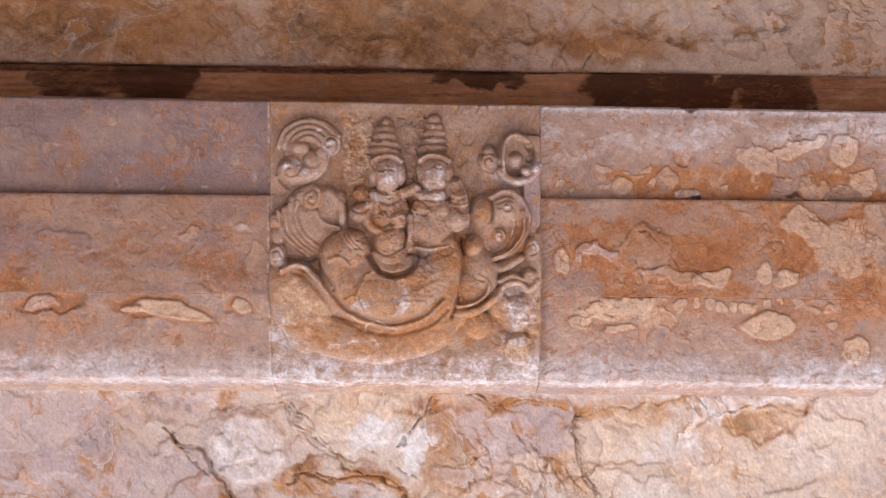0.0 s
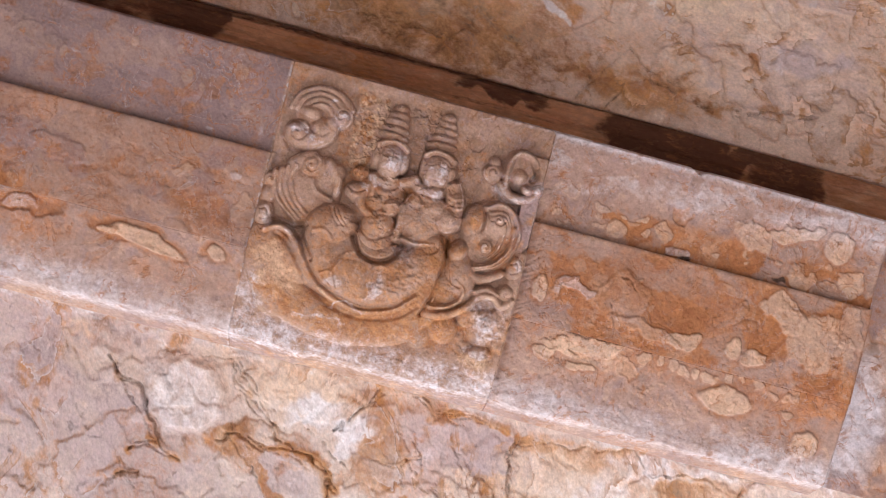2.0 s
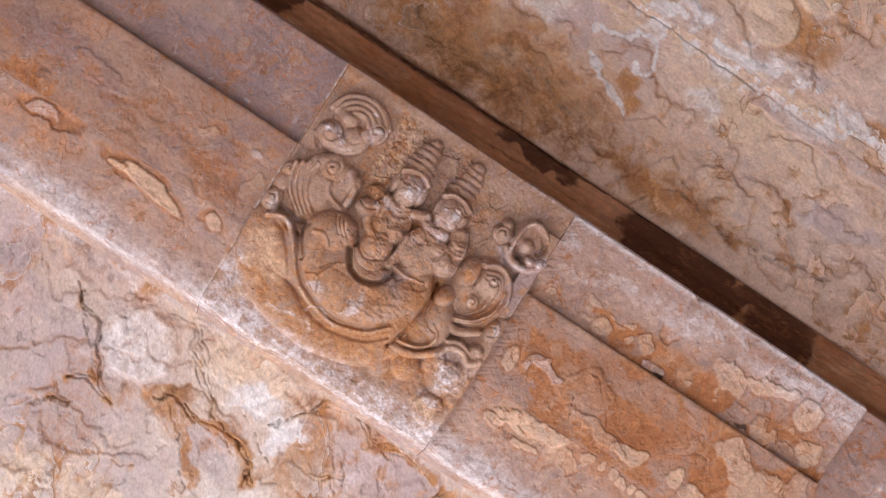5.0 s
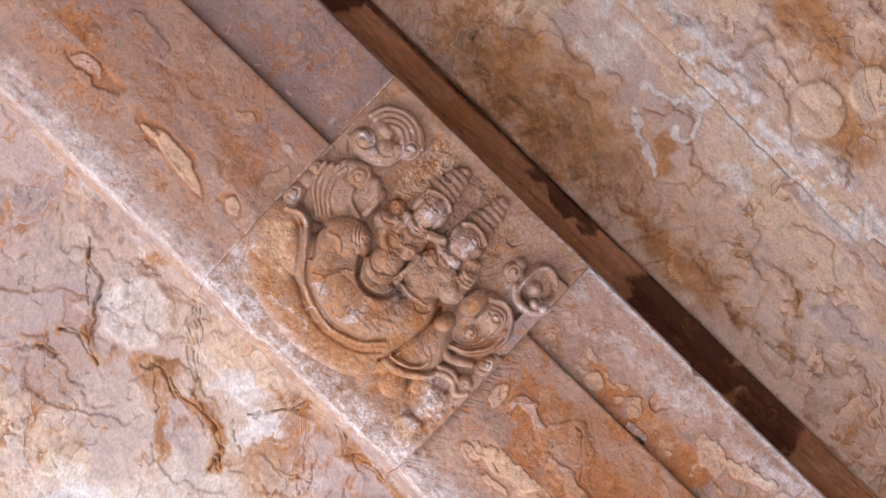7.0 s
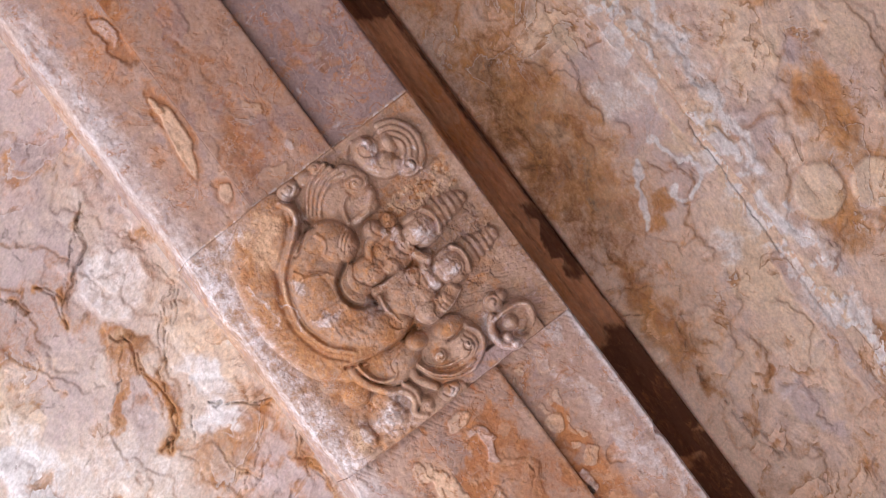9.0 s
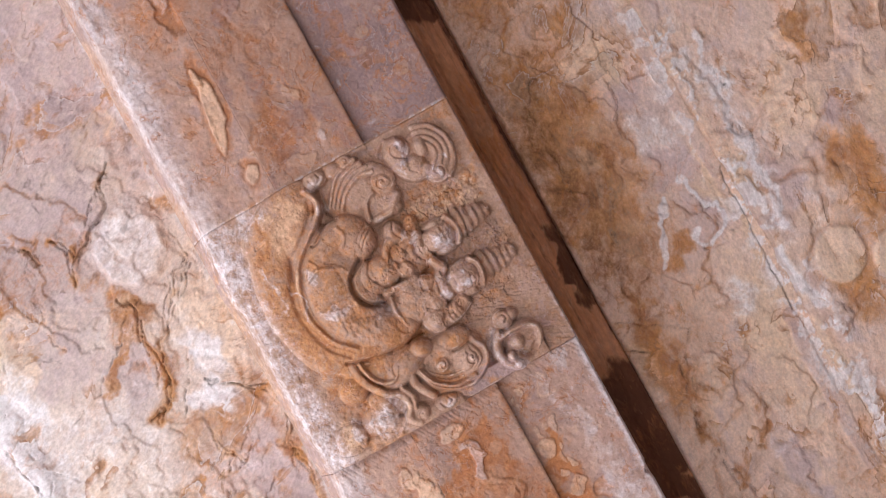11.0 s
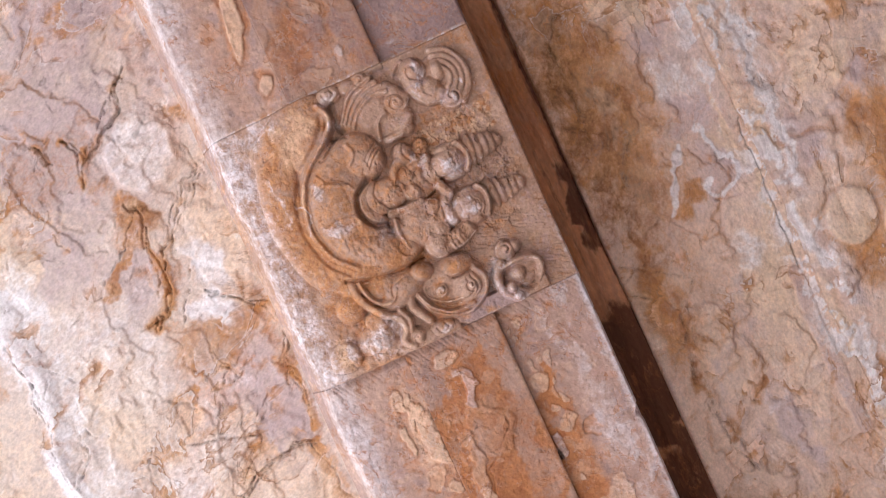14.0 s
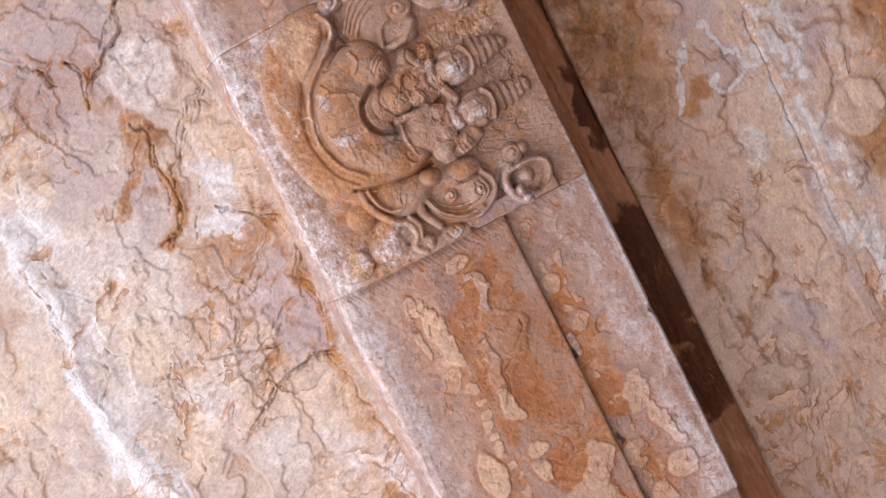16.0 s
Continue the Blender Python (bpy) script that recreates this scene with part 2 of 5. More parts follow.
        colour = mix(maths("MULTIPLY", maths("MULTIPLY", ramp(part_, 0.16, 0.0), lines * 0.8), lime), colour, whiter)
    for value, lo, hi in ((fine, 1 - speck * 0.5, 1 + speck * 0.4), (small, 1 - 0.16 * felt, 1 + 0.14 * felt), (mid, 1 - 0.18 * felt, 1 + 0.16 * felt)):
        colour = times(colour, ramp(value, 0.28, 0.72, lo, hi))
    link(colour, bsdf.inputs["Base Color"])
    b1 = nt.nodes.new("ShaderNodeBump")
    b1.inputs["Strength"].default_value, b1.inputs["Distance"].default_value = 0.75, 0.003
    link(maths("ADD", height, maths("MULTIPLY", fine, relief * 0.25)), b1.inputs["Height"])
    link(b1.outputs[0], bsdf.inputs["Normal"])
    return mat


def block(name, lo, hi, material, parent=None, bevel=0.01):
    bm = bmesh.new()
    bmesh.ops.create_cube(bm, size=1)
    for v in bm.verts:
        v.co = [lo[k] + (v.co[k] + 0.5) * (hi[k] - lo[k]) for k in range(3)]
    bmesh.ops.bevel(bm, geom=list(bm.edges), offset=bevel, segments=2, affect="EDGES")
    me = bpy.data.meshes.new(name)
    bm.to_mesh(me)
    bm.free()
    me.materials.append(material)
    ob = new(name, me)
    if parent:
        ob.parent = parent
    return ob


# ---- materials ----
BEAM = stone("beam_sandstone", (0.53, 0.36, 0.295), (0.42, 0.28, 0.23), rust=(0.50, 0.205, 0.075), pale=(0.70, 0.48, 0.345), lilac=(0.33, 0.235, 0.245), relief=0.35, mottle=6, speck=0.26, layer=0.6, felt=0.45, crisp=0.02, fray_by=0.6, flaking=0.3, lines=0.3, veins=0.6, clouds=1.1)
SLAB_IN = stone("inner_ceiling_sandstone", (0.85, 0.66, 0.56), (0.70, 0.51, 0.41), lilac=(0.64, 0.53, 0.56), rust=(0.58, 0.28, 0.10), pale=(0.84, 0.66, 0.50), white=(0.92, 0.90, 0.93), relief=0.45, mottle=3.2, layer=1.0, veins=0.85, crisp=-0.04, speck=0.3, felt=0.4, lines=0.5, turn=8, drawn=1.3, clouds=1.0, busy=0.25, flaking=0.7)
SLAB_OUT = stone("outer_ceiling_sandstone", (0.82, 0.705, 0.635), (0.69, 0.565, 0.515), rust=(0.56, 0.27, 0.09), white=(0.90, 0.89, 0.93), pale=(0.83, 0.67, 0.53), lilac=(0.50, 0.405, 0.435), relief=0.4, mottle=3.0, layer=0.7, veins=0.8, crisp=-0.04, speck=0.34, felt=0.42, flaking=0.45, lines=0.5, turn=65, drawn=1.5, clouds=0.75, busy=0.1)
FILLET = stone("brown_stained_stone", (0.66, 0.34, 0.19), (0.50, 0.235, 0.13), lilac=(0.45, 0.26, 0.18), black=(0.115, 0.045, 0.026), fray_by=1.1, relief=0.4, mottle=10, layer=0.5, veins=0.3, flaking=0.3, lines=0.0, drawn=2.5)
CARVED = stone("carved_sandstone", (0.54, 0.36, 0.275), (0.43, 0.275, 0.205), rust=(0.52, 0.25, 0.105), lilac=(0.42, 0.31, 0.32), relief=0.45, mottle=9, speck=0.34, layer=0.4, veins=0.45, fray_by=1.2, felt=0.5, flaking=0.15, lines=0.35, clouds=1.0)
GROUND = stone("pale_earth", (0.42, 0.43, 0.44), (0.345, 0.355, 0.365), relief=0.6, mottle=0.6)
WALL = stone("wall_sandstone", (0.44, 0.33, 0.27), (0.34, 0.25, 0.21), relief=0.6, mottle=3)

SOF, INN, OUT = 0.001145, 0.00128, 0.001294  # drawing units on the soffit, the inner and the outer slabs, in metres


def level(v0, slope):
    return lambda u: v0 + slope * (u - 784.0)


# ---- ground, closing walls and roof: unseen, walls and roof added to shape the daylight ----
tagged(block("ground", (-400, -400, -0.5), (400, 400, 0.0), GROUND), "bare pale earth running out to the horizon", "ground", kind="structure")
tagged(block("wall_north", (-3.6, -3.6, 0.0), (3.6, -3.2, 4.9), WALL), "unseen plain wall, added to close the inner side", "wall", kind="structure")
tagged(block("wall_west", (-3.6, -3.19, 0.0), (-2.5, 2.6, 4.9), WALL), "unseen plain wall, added under the beam's end to bound the daylight", "wall", kind="structure")
tagged(block("wall_east", (3.0, -3.19, 0.0), (3.6, 2.4, 4.9), WALL), "unseen plain wall, added under the beam's end to bound the daylight", "wall", kind="structure")
tagged(block("roof", (-3.6, -3.6, 4.91), (3.6, 3.1, 5.15), WALL), "unseen plain roof, added over the ceiling slabs to limit the sun", "roof", kind="structure")


T4S = level(686, 0.008)


def natural(s, seed, size=1.0, layers=0.024, steps=5, rust=0.7, lilac=0.8, pale=0.6):
    """The split face of a slab: broad swells, flaked layers and small chips."""
    a = fbm(s.Uw / (340 * size), s.Vw / (240 * size), seed, 6, 0.47)
    b = fbm(s.Uw / (210 * size), s.Vw / (150 * size), seed + 51, 4, 0.42)
    s.h += layers * 0.9 * (terraces(b, 4, 0.09) - 0.5)
    s.stain_or_shade("rust", ease(0.22, 0.0, np.abs((b * 4) % 1 - 0.90)) * ease(0.44, 0.6, fbm(s.U / 120, s.V / 120, seed + 52, 4)), rust)
    s.h += layers * (0.6 * terraces(a, steps, 0.10) + 0.4 * a - 0.5) * 2 + 0.012 * (fbm(s.U / 120, s.V / 120, seed + 3, 4) - 0.5)
    chips = fbm(s.Uw / 90, s.Vw / 60, seed + 9, 6, 0.58)
    where = ease(0.5, 0.64, fbm(s.U / 150, s.V / 150, seed + 41, 3))
    s.h += 0.007 * (terraces(chips, 6, 0.16) - 0.5) * where
    s.h += 0.003 * (fbm(s.U / 16, s.V / 16, seed + 5, 5, 0.55) - 0.5)
    # rust gathers at the risers of the layers and spreads in clouds
    near = np.abs((a * steps) % 1 - 0.95)
    s.stain_or_shade("rust", ease(0.16, 0.0, near) * ease(0.46, 0.64, fbm(s.U / 90, s.V / 90, seed + 13, 4)), rust)
    s.stain_or_shade("rust", ease(0.6, 0.8, fbm(s.Uw / 130, s.Vw / 100, seed + 17, 5)), rust * 0.6)
    s.stain_or_shade("rust", ease(0.14, 0.0, np.abs((chips * 6) % 1 - 0.93)) * where, rust * 0.6)
    s.stain_or_shade("lilac", ease(0.5, 0.66, fbm(s.Uw / 150, s.Vw / 120, seed + 21, 5)), lilac)
    s.stain_or_shade("pale", ease(0.5, 0.72, fbm(s.Uw / 130, s.Vw / 100, seed + 31, 5)), pale)
    s.stain_or_shade("white", ease(0.58, 0.76, fbm(s.Uw / 110, s.Vw / 90, seed + 37, 6, 0.6)), pale * 0.75)


# ---- ceiling: two inner slabs, one outer slab ----
s = Sheet(-1612, 3166, level(-196, 0.0), level(121, 0.0185), INN, 0.0028, 2.75)
natural(s, 11, layers=0.026, steps=4, rust=0.5, lilac=0.35, pale=0.4)
# brown, rust-soaked part near the fillet
s.zone("rust", 0.95, 715, 33, 260, 100)
s.zone("dark", 0.42, 694, 60, 300, 90)
s.zone("rust", 0.95, 170, 40, 280, 80)
s.zone("dark", 0.4, 60, 60, 260, 60)
s.zone("rust", 0.95, 1040, 70, 160, 40)
s.zone("pale", 0.9, 1113, -127, 130, 60)
s.zone("pale", 0.6, 1209, -109, 160, 50)
s.zone("lilac", 0.9, 780, -111, 44, 50)
s.zone("lilac", 0.75, 899, -106, 60, 44)
s.zone("lilac", 0.9, 662, -120, 90, 50)
s.zone("pale", 0.9, 552, -90, 70, 50)
s.zone("rust", 0.6, 476, -45, 60, 46)
s.streak("dark", 0.45, [(602, 76), (668, 82), (718, 84), (769, 81)], 16, 2.2)
s.streak("rust", 0.8, [(602, 76), (668, 82), (718, 84), (769, 81)], 30, 2.2)
s.crack([(791, 13), (833, 31), (873, 41)], 3, 0.006, 0.004, 0.7)
s.crack([(882, 73), (911, 75), (952, 71), (991, 55), (1006, 21)], 5, 0.010, 0.006, 0.9, 1.0)
s.zone("rust", 0.85, 984, 57, 56, 16, 20)
s.zone("dark", 0.4, 983, 67, 34, 9, 20)
# lime scale with curled white rims round a lilac hollow
s.streak("white", 0.95, [(827, -71), (856, -42), (888, -25), (932, -14)], 9)
s.streak("white", 0.95, [(806, -111), (848, -120), (879, -120), (881, -139), (917, -139), (940, -105), (916, -76), (900, -89)], 8)
s.crack([(852, -115), (883, -115), (888, -136), (915, -132), (934, -105)], 2.5, 0.006, 0.006, 0.0)
s.zone("rust", 0.9, 923, -46, 32, 24)
s.zone("pale", 0.9, 874, -147, 50, 18)
s.zone("white", 0.7, 1043, -95, 38, 34)
s.zone("lilac", 0.8, 1093, -66, 24, 16)
s.zone("white", 0.6, 721, -96, 40, 40)
s.zone("rust", 0.5, 1078, 0, 60, 36)
# broken lobes of the lower layer
s.crack([(1024, 128), (1053, 90), (1060, 66), (1094, 50), (1143, 62), (1210, 79), (1285, 68), (1343, 72), (1394, 45)], 4, 0.010, 0.009, 0.55, 0.5)
s.flake(1144, 15, 46, 40, 0, 0.006, 0.45, 0.6)
s.flake(1207, 14, 70, 52, 0, 0.006, 0.35, 0.6)
s.crack([(976, 121), (1010, 57), (1048, 7), (1080, 33), (1112, 41)], 3, 0.008, 0.007, 0.5, 0.5)
s.crack([(1317, -41), (1343, -91)], 2.5, 0.004, 0.003, 0.3)
s.crack([(1252, -26), (1278, -16), (1290, -4)], 3.5, 0.008, 0.003, 0.9)
s.crack([(1421, -26), (1510, -37)], 2.2, 0.004, 0.003, 0.2)
s.zone("lilac", 0.9, 1330, -45, 60, 22)
s.zone("lilac", 0.8, 1406, -51, 40, 22)
s.crack([(416, -60), (416, 20), (428, 60), (462, 100)], 3, 0.006, 0.004, 0.2, 0.3)
s.flake(459, 92, 7, 14, -35, 0.003, 0.9, 0.3)
s.crack([(530, 40), (580, 78), (640, 66), (720, 76), (785, 40)], 5, 0.010, 0.004, 0.8, 0.8)
s.crack([(860, 30), (890, 66), (930, 78), (975, 56), (1010, 34)], 4, 0.008, 0.004, 0.8, 0.8)
s.crack([(1130, 46), (1190, 70), (1250, 82), (1305, 64), (1390, 50)], 5, 0.009, 0.003, 0.8, 0.8)
# open joint with the next slab
s.crack([(823, -184), (888, -180), (981, -177), (1050, -173), (1110, -172)], 2.2, 0.009, 0.0, 0.1, 0.25)
s.streak("dark", 0.6, [(823, -184), (888, -180), (981, -177), (1050, -173), (1110, -172)], 2.6, 0.25)
s.streak("pale", 0.8, [(700, -168), (823, -168), (981, -160), (1110, -158)], 16, 1.2)
# grey mortar smeared along the joint
m = np.minimum(s.line([(1118, -160), (1242, -154), (1411, -155)], 0.25)[0], s.line([(506, -180), (596, -176), (694, -173), (771, -174), (828, -177)], 0.25)[0])
s.h += 0.004 * ease(15, 11, m)
for k in ("white", "pale", "rust"):
    s.mask[k] *= 1 - ease(15, 11, m)
s.stain_or_shade("lilac", ease(15, 11, m), 0.5)
s.stain_or_shade("dark", ease(15, 11, m), 0.22)
w = s.V + 196
s.stain_or_shade("white", ease(80, 5, w) * ease(0.5, 0.58, fbm(s.Uw / 34, s.Vw / 26, 77, 5, 0.6)), 0.95)
s.stain_or_shade("pale", ease(50, 5, w), 0.5)
s.h += 0.008 * ease(40, 0, w) * (fbm(s.Uw / 30, s.Vw / 20, 92, 4) - 0.35) - 0.006 * ease(3, 0, w) * s.n26
e = level(121, 0.0185)(s.U) - s.V
s.h -= 0.006 * ease(5, 0, e)
tagged(s.mesh("ceiling", SLAB_IN, back=0.4), "flaking brown and lilac sandstone ceiling slab beside the beam", "ceiling slab", kind="structure")

s = Sheet(-1612, 3166, level(-1150, 0.0), (lambda u: -190 + 22 * (fbm(u / 50 + 9.1, 0 * u + 3.3, 93, 5, 0.6) - 0.5)), INN, 0.005, 2.742)
natural(s, 29, layers=0.026, steps=4, rust=0.6, lilac=0.4, pale=0.5)
e = -190 - s.V
s.stain_or_shade("white", ease(90, 4, e) * ease(0.47, 0.56, fbm(s.Uw / 36, s.Vw / 26, 78, 5, 0.6)), 1.0)
s.h += 0.005 * ease(90, 4, e) * ease(0.47, 0.52, fbm(s.Uw / 36, s.Vw / 26, 78, 5, 0.6))
s.stain_or_shade("lilac", ease(90, 10, e) * ease(0.4, 0.6, fbm(s.Uw / 60, s.Vw / 40, 79, 4)), 0.7)
s.stain_or_shade("pale", ease(40, 6, e), 0.5)
s.h += 0.010 * ease(40, 0, e) * (fbm(s.Uw / 30, s.Vw / 20, 92, 4) - 0.35) - 0.004 * ease(4, 0, e)
s.stain_or_shade("white", ease(10, 2, s.line([(1005, -194), (1049, -190), (1123, -216)], 0.7)[0]), 0.95)
s.stain_or_shade("white", s.oval(795, -247, 50, 26, 0, 0.5, 1.6), 0.9)
for kind, k, u, v, ru, rv in (("rust", 1.0, 691, -425, 50, 30), ("dark", 0.3, 684, -420, 26, 16), ("pale", 0.9, 778, -350, 70, 60), ("lilac", 0.9, 843, -420, 40, 40), ("rust", 0.9, 927, -383, 50, 30),
                              ("white", 0.95, 688, -247, 60, 26), ("white", 0.9, 802, -245, 46, 24), ("pale", 0.8, 842, -199, 60, 20), ("lilac", 0.8, 902, -261, 50, 30), ("rust", 0.8, 1124, -300, 70, 40),
                              ("white", 0.9, 1319, -205, 60, 18), ("pale", 0.9, 1228, -185, 100, 14), ("lilac", 0.7, 1188, -242, 60, 20)):
    s.stain_or_shade(kind, s.oval(u, v, ru, rv, 0, 0.5, 1.6), k)
s.crack([(582, -273), (670, -263), (782, -247), (816, -276)], 3, 0.007, 0.004, 0.5, 1.0)
s.stain_or_shade("white", ease(12, 3, s.line([(606, -256), (675, -241), (769, -244), (845, -231)], 1.2)[0]), 0.9)
s.flake(1066, -289, 50, 46, 0, 0.010, 1.0, 0.2)
s.flake(1113, -377, 46, 42, 20, 0.010, 1.0, 0.2)
s.zone("rust", 0.85, 984, -365, 70, 36)
s.zone("lilac", 0.9, 966, -217, 34, 30)
s.zone("rust", 0.85, 987, -211, 13, 12)
s.streak("white", 1.0, [(1010, -196), (1046, -196), (1088, -200), (1122, -217)], 17, 0.5)
s.streak("white", 0.9, [(770, -228), (815, -248), (863, -244), (907, -255), (939, -238)], 14, 1.4)
s.zone("pale", 0.9, 853, -214, 50, 16, 0)
s.zone("pale", 0.9, 1132, -179, 60, 14, 0)
s.flake(820, -331, 70, 44, 30, 0.005, 0.5, 0.6)
s.stain_or_shade("rust", s.oval(950, -410, 100, 30, 10, 0.5, 1.2), 0.9)
s.stain_or_shade("rust", s.oval(1174, -196, 60, 20, 10, 0.5, 1.2), 0.5)
s.crack([(867, -359), (899, -352), (939, -380)], 3, 0.006, 0.003, 0.8)
tagged(s.mesh("ceiling", SLAB_IN, back=0.4), "rust-streaked sandstone ceiling slab with a whitened jointed edge", "ceiling slab", kind="structure")

s = Sheet(-1584, 3140, level(640, 0.005), level(1500, 0.0), OUT, 0.0027, 2.78)
natural(s, 47, layers=0.020, rust=0.55, lilac=0.5, pale=0.5)
s.stain_or_shade("lilac", s.oval(120, 830, 420, 190, 0, 0.6, 1.4) * (0.35 + 0.75 * fbm(s.Uw / 60, s.Vw / 50, 63, 5)), 1.0)
s.mask["white"] *= 1 - 0.3 * s.oval(120, 830, 420, 190, 0, 0.6, 1.4)
s.stain_or_shade("lilac", s.oval(890, 770, 100, 60, 0, 0.5, 1.4), 0.75)
s.stain_or_shade("pale", s.oval(1350, 860, 340, 150, 0, 0.6, 1.2), 0.6)
# smooth split plates
s.flake(630, 735, 140, 46, 4, 0.004, 0.55, 0.4)
s.flake(430, 792, 74, 68, 0, 0.007, 0.25, 0.7, "white")
s.flake(628, 731, 54, 90, 40, 0.004, 0.5, 0.5)
s.flake(954, 859, 70, 40, 60, 0.004, 0.6, 0.8)
s.flake(998, 949, 90, 50, 60, 0.003, 0.4, 0.8)
s.crack([(412, 874), (386, 851), (354, 801), (306, 782)], 5, 0.012, 0.008, 0.35, 0.4)
s.crack([(579, 811), (539, 775), (500, 723), (441, 710)], 3, 0.006, 0.004, 0.3)
s.crack([(365, 904), (390, 892), (444, 901)], 5, 0.012, 0.004, 0.8, 0.5)
s.crack([(355, 963), (376, 942), (405, 933)], 5, 0.008, 0.003, 0.7, 1.0)
s.crack([(300, 770), (326, 806), (362, 842), (410, 884)], 3.5, 0.010, 0.006, 0.3)
s.crack([(698, 792), (730, 752), (772, 712)], 2.5, 0.006, 0.005, 0.0, 0.3)
s.stain_or_shade("white", s.oval(735, 780, 46, 26, -20, 0.5), 0.9)
s.crack([(520, 742), (560, 776), (598, 826), (650, 846), (690, 850), (735, 880)], 4, 0.010, 0.006, 0.9)
s.crack([(505, 850), (560, 842), (600, 858)], 5, 0.010, 0.003, 1.0)
s.stain_or_shade("rust", s.oval(545, 856, 60, 26, 0, 0.4), 0.95)
s.stain_or_shade("rust", ease(16, 3, s.line([(590, 850), (645, 851), (691, 847), (735, 890)], 0.8)[0]), 0.95)
s.crack([(590, 850), (645, 851), (691, 847), (735, 890)], 4, 0.008, 0.004, 0.9, 0.8)
s.crack([(522, 842), (572, 884), (613, 933), (642, 967)], 3.5, 0.006, 0.004, 0.9, 0.8)
s.stain_or_shade("rust", s.oval(545, 854, 36, 40, 0, 0.4), 0.9)
s.crack([(770, 712), (850, 702), (900, 715), (990, 720)], 3, 0.006, 0.003, 0.6)
s.crack([(1014, 736), (1022, 790), (1040, 840), (1054, 884)], 3, 0.008, -0.005, 0.8)
s.crack([(1020, 742), (1090, 716), (1160, 722), (1225, 700), (1330, 694), (1440, 690)], 5, 0.005, 0.003, 0.9, 0.9)
s.stain_or_shade("rust", s.oval(1120, 735, 100, 18, 0, 0.5), 0.85)
s.crack([(1222, 704), (1262, 744), (1330, 716), (1420, 742), (1462, 698)], 4, 0.007, 0.003, 0.8, 0.8)
s.pit(1340, 757, 66, 20, 4, 0.007, 1.0)
s.stain_or_shade("dark", s.oval(1320, 750, 30, 10, 20, 0.5), 0.5)
s.stain_or_shade("white", s.oval(1265, 728, 44, 22, 0, 0.5), 0.8)
s.stain_or_shade("white", s.oval(1370, 708, 50, 14, 0, 0.5), 0.7)
s.pit(1190, 834, 5, 24, 2, 0.004, 0.5)
s.stain_or_shade("dark", s.oval(270, 720, 60, 20, 10, 0.6, 1.5), 0.35)
for u, v, tilt in ((830, 790, 60), (850, 830, 40), (900, 800, 70), (930, 830, 30), (870, 765, 50), (910, 860, 50), (210, 760, 50), (150, 770, 40)):
    c, d = 16 * math.cos(radians(tilt)), 16 * math.sin(radians(tilt))
    s.crack([(u - c, v - d), (u, v + 3), (u + c, v + d)], 3.5, 0.006, 0.003, 0.6)
s.crack([(709, 787), (731, 752), (752, 727), (764, 700)], 2.5, 0.007, 0.004, 0.1, 0.3)
s.crack([(1088, 930), (1050, 876), (1019, 803), (1019, 731)], 3, 0.009, 0.006, 0.6, 0.4)
s.stain_or_shade("rust", ease(14, 3, s.line([(975, 811), (1010, 839), (1033, 860)], 0.6)[0]), 0.8)
s.crack([(945, 811), (909, 776), (907, 733)], 3, 0.006, 0.003, 0.7)
s.stain_or_shade("rust", s.oval(795, 819, 60, 60, 0, 0.6, 2.0), 0.6)
s.stain_or_shade("rust", s.oval(900, 897, 30, 70, 0, 0.6, 1.6), 0.4)
s.stain_or_shade("rust", ease(16, 3, s.line([(1039, 740), (1115, 735), (1221, 717), (1304, 735)], 0.9)[0]), 0.9)
w = s.V - T4S(s.U)
s.stain_or_shade("white", ease(38, 4, w) * ease(0.35, 0.6, fbm(s.Uw / 50, s.Vw / 16, 62, 4)), 0.75)
for kind, k, u, v, ru, rv in (("lilac", 0.9, 970, 779, 60, 70), ("lilac", 0.9, 1039, 847, 22, 40), ("rust", 0.8, 798, 857, 40, 34), ("rust", 0.8, 778, 788, 30, 50), ("rust", 0.7, 999, 841, 18, 36),
                              ("white", 1.0, 747, 781, 34, 24), ("white", 0.6, 423, 792, 70, 60), ("dark", 0.35, 457, 726, 24, 10), ("dark", 0.35, 516, 737, 28, 10), ("rust", 0.9, 532, 843, 28, 26),
                              ("white", 1.0, 1045, 1127, 90, 26), ("white", 0.7, 706, 1120, 80, 24), ("white", 0.6, 605, 1099, 40, 40), ("lilac", 0.8, 1267, 727, 30, 26), ("rust", 0.7, 1247, 755, 20, 50), ("dark", 0.4, 529, 1027, 16, 8), ("pale", 0.9, 518, 1074, 60, 50)):
    s.stain_or_shade(kind, s.oval(u, v, ru, rv, 0, 0.45, 1.4), k)
for kind, k, u, v, ru, rv in (("pale", 0.9, 1117, 809, 110, 90), ("pale", 0.8, 849, 1017, 160, 120), ("pale", 0.7, 869, 1242, 120, 120), ("white", 0.5, 981, 895, 60, 60), ("white", 0.45, 802, 935, 60, 90), ("white", 0.5, 1142, 890, 90, 50), ("lilac", 0.5, 489, 958, 130, 90), ("lilac", 0.5, 304, 913, 120, 60)):
    s.stain_or_shade(kind, s.oval(u, v, ru, rv, 0, 0.7, 1.6), k)
s.crack([(506, 718), (550, 756), (591, 781), (618, 805)], 2.5, 0.006, 0.004, 0.3, 0.4)
s.crack([(649, 795), (697, 827), (737, 841)], 2, 0.004, 0.002, 0.3, 0.5)
s.crack([(650, 1145), (719, 1128), (828, 1142), (913, 1142)], 3, 0.008, 0.004, 0.4, 0.6)
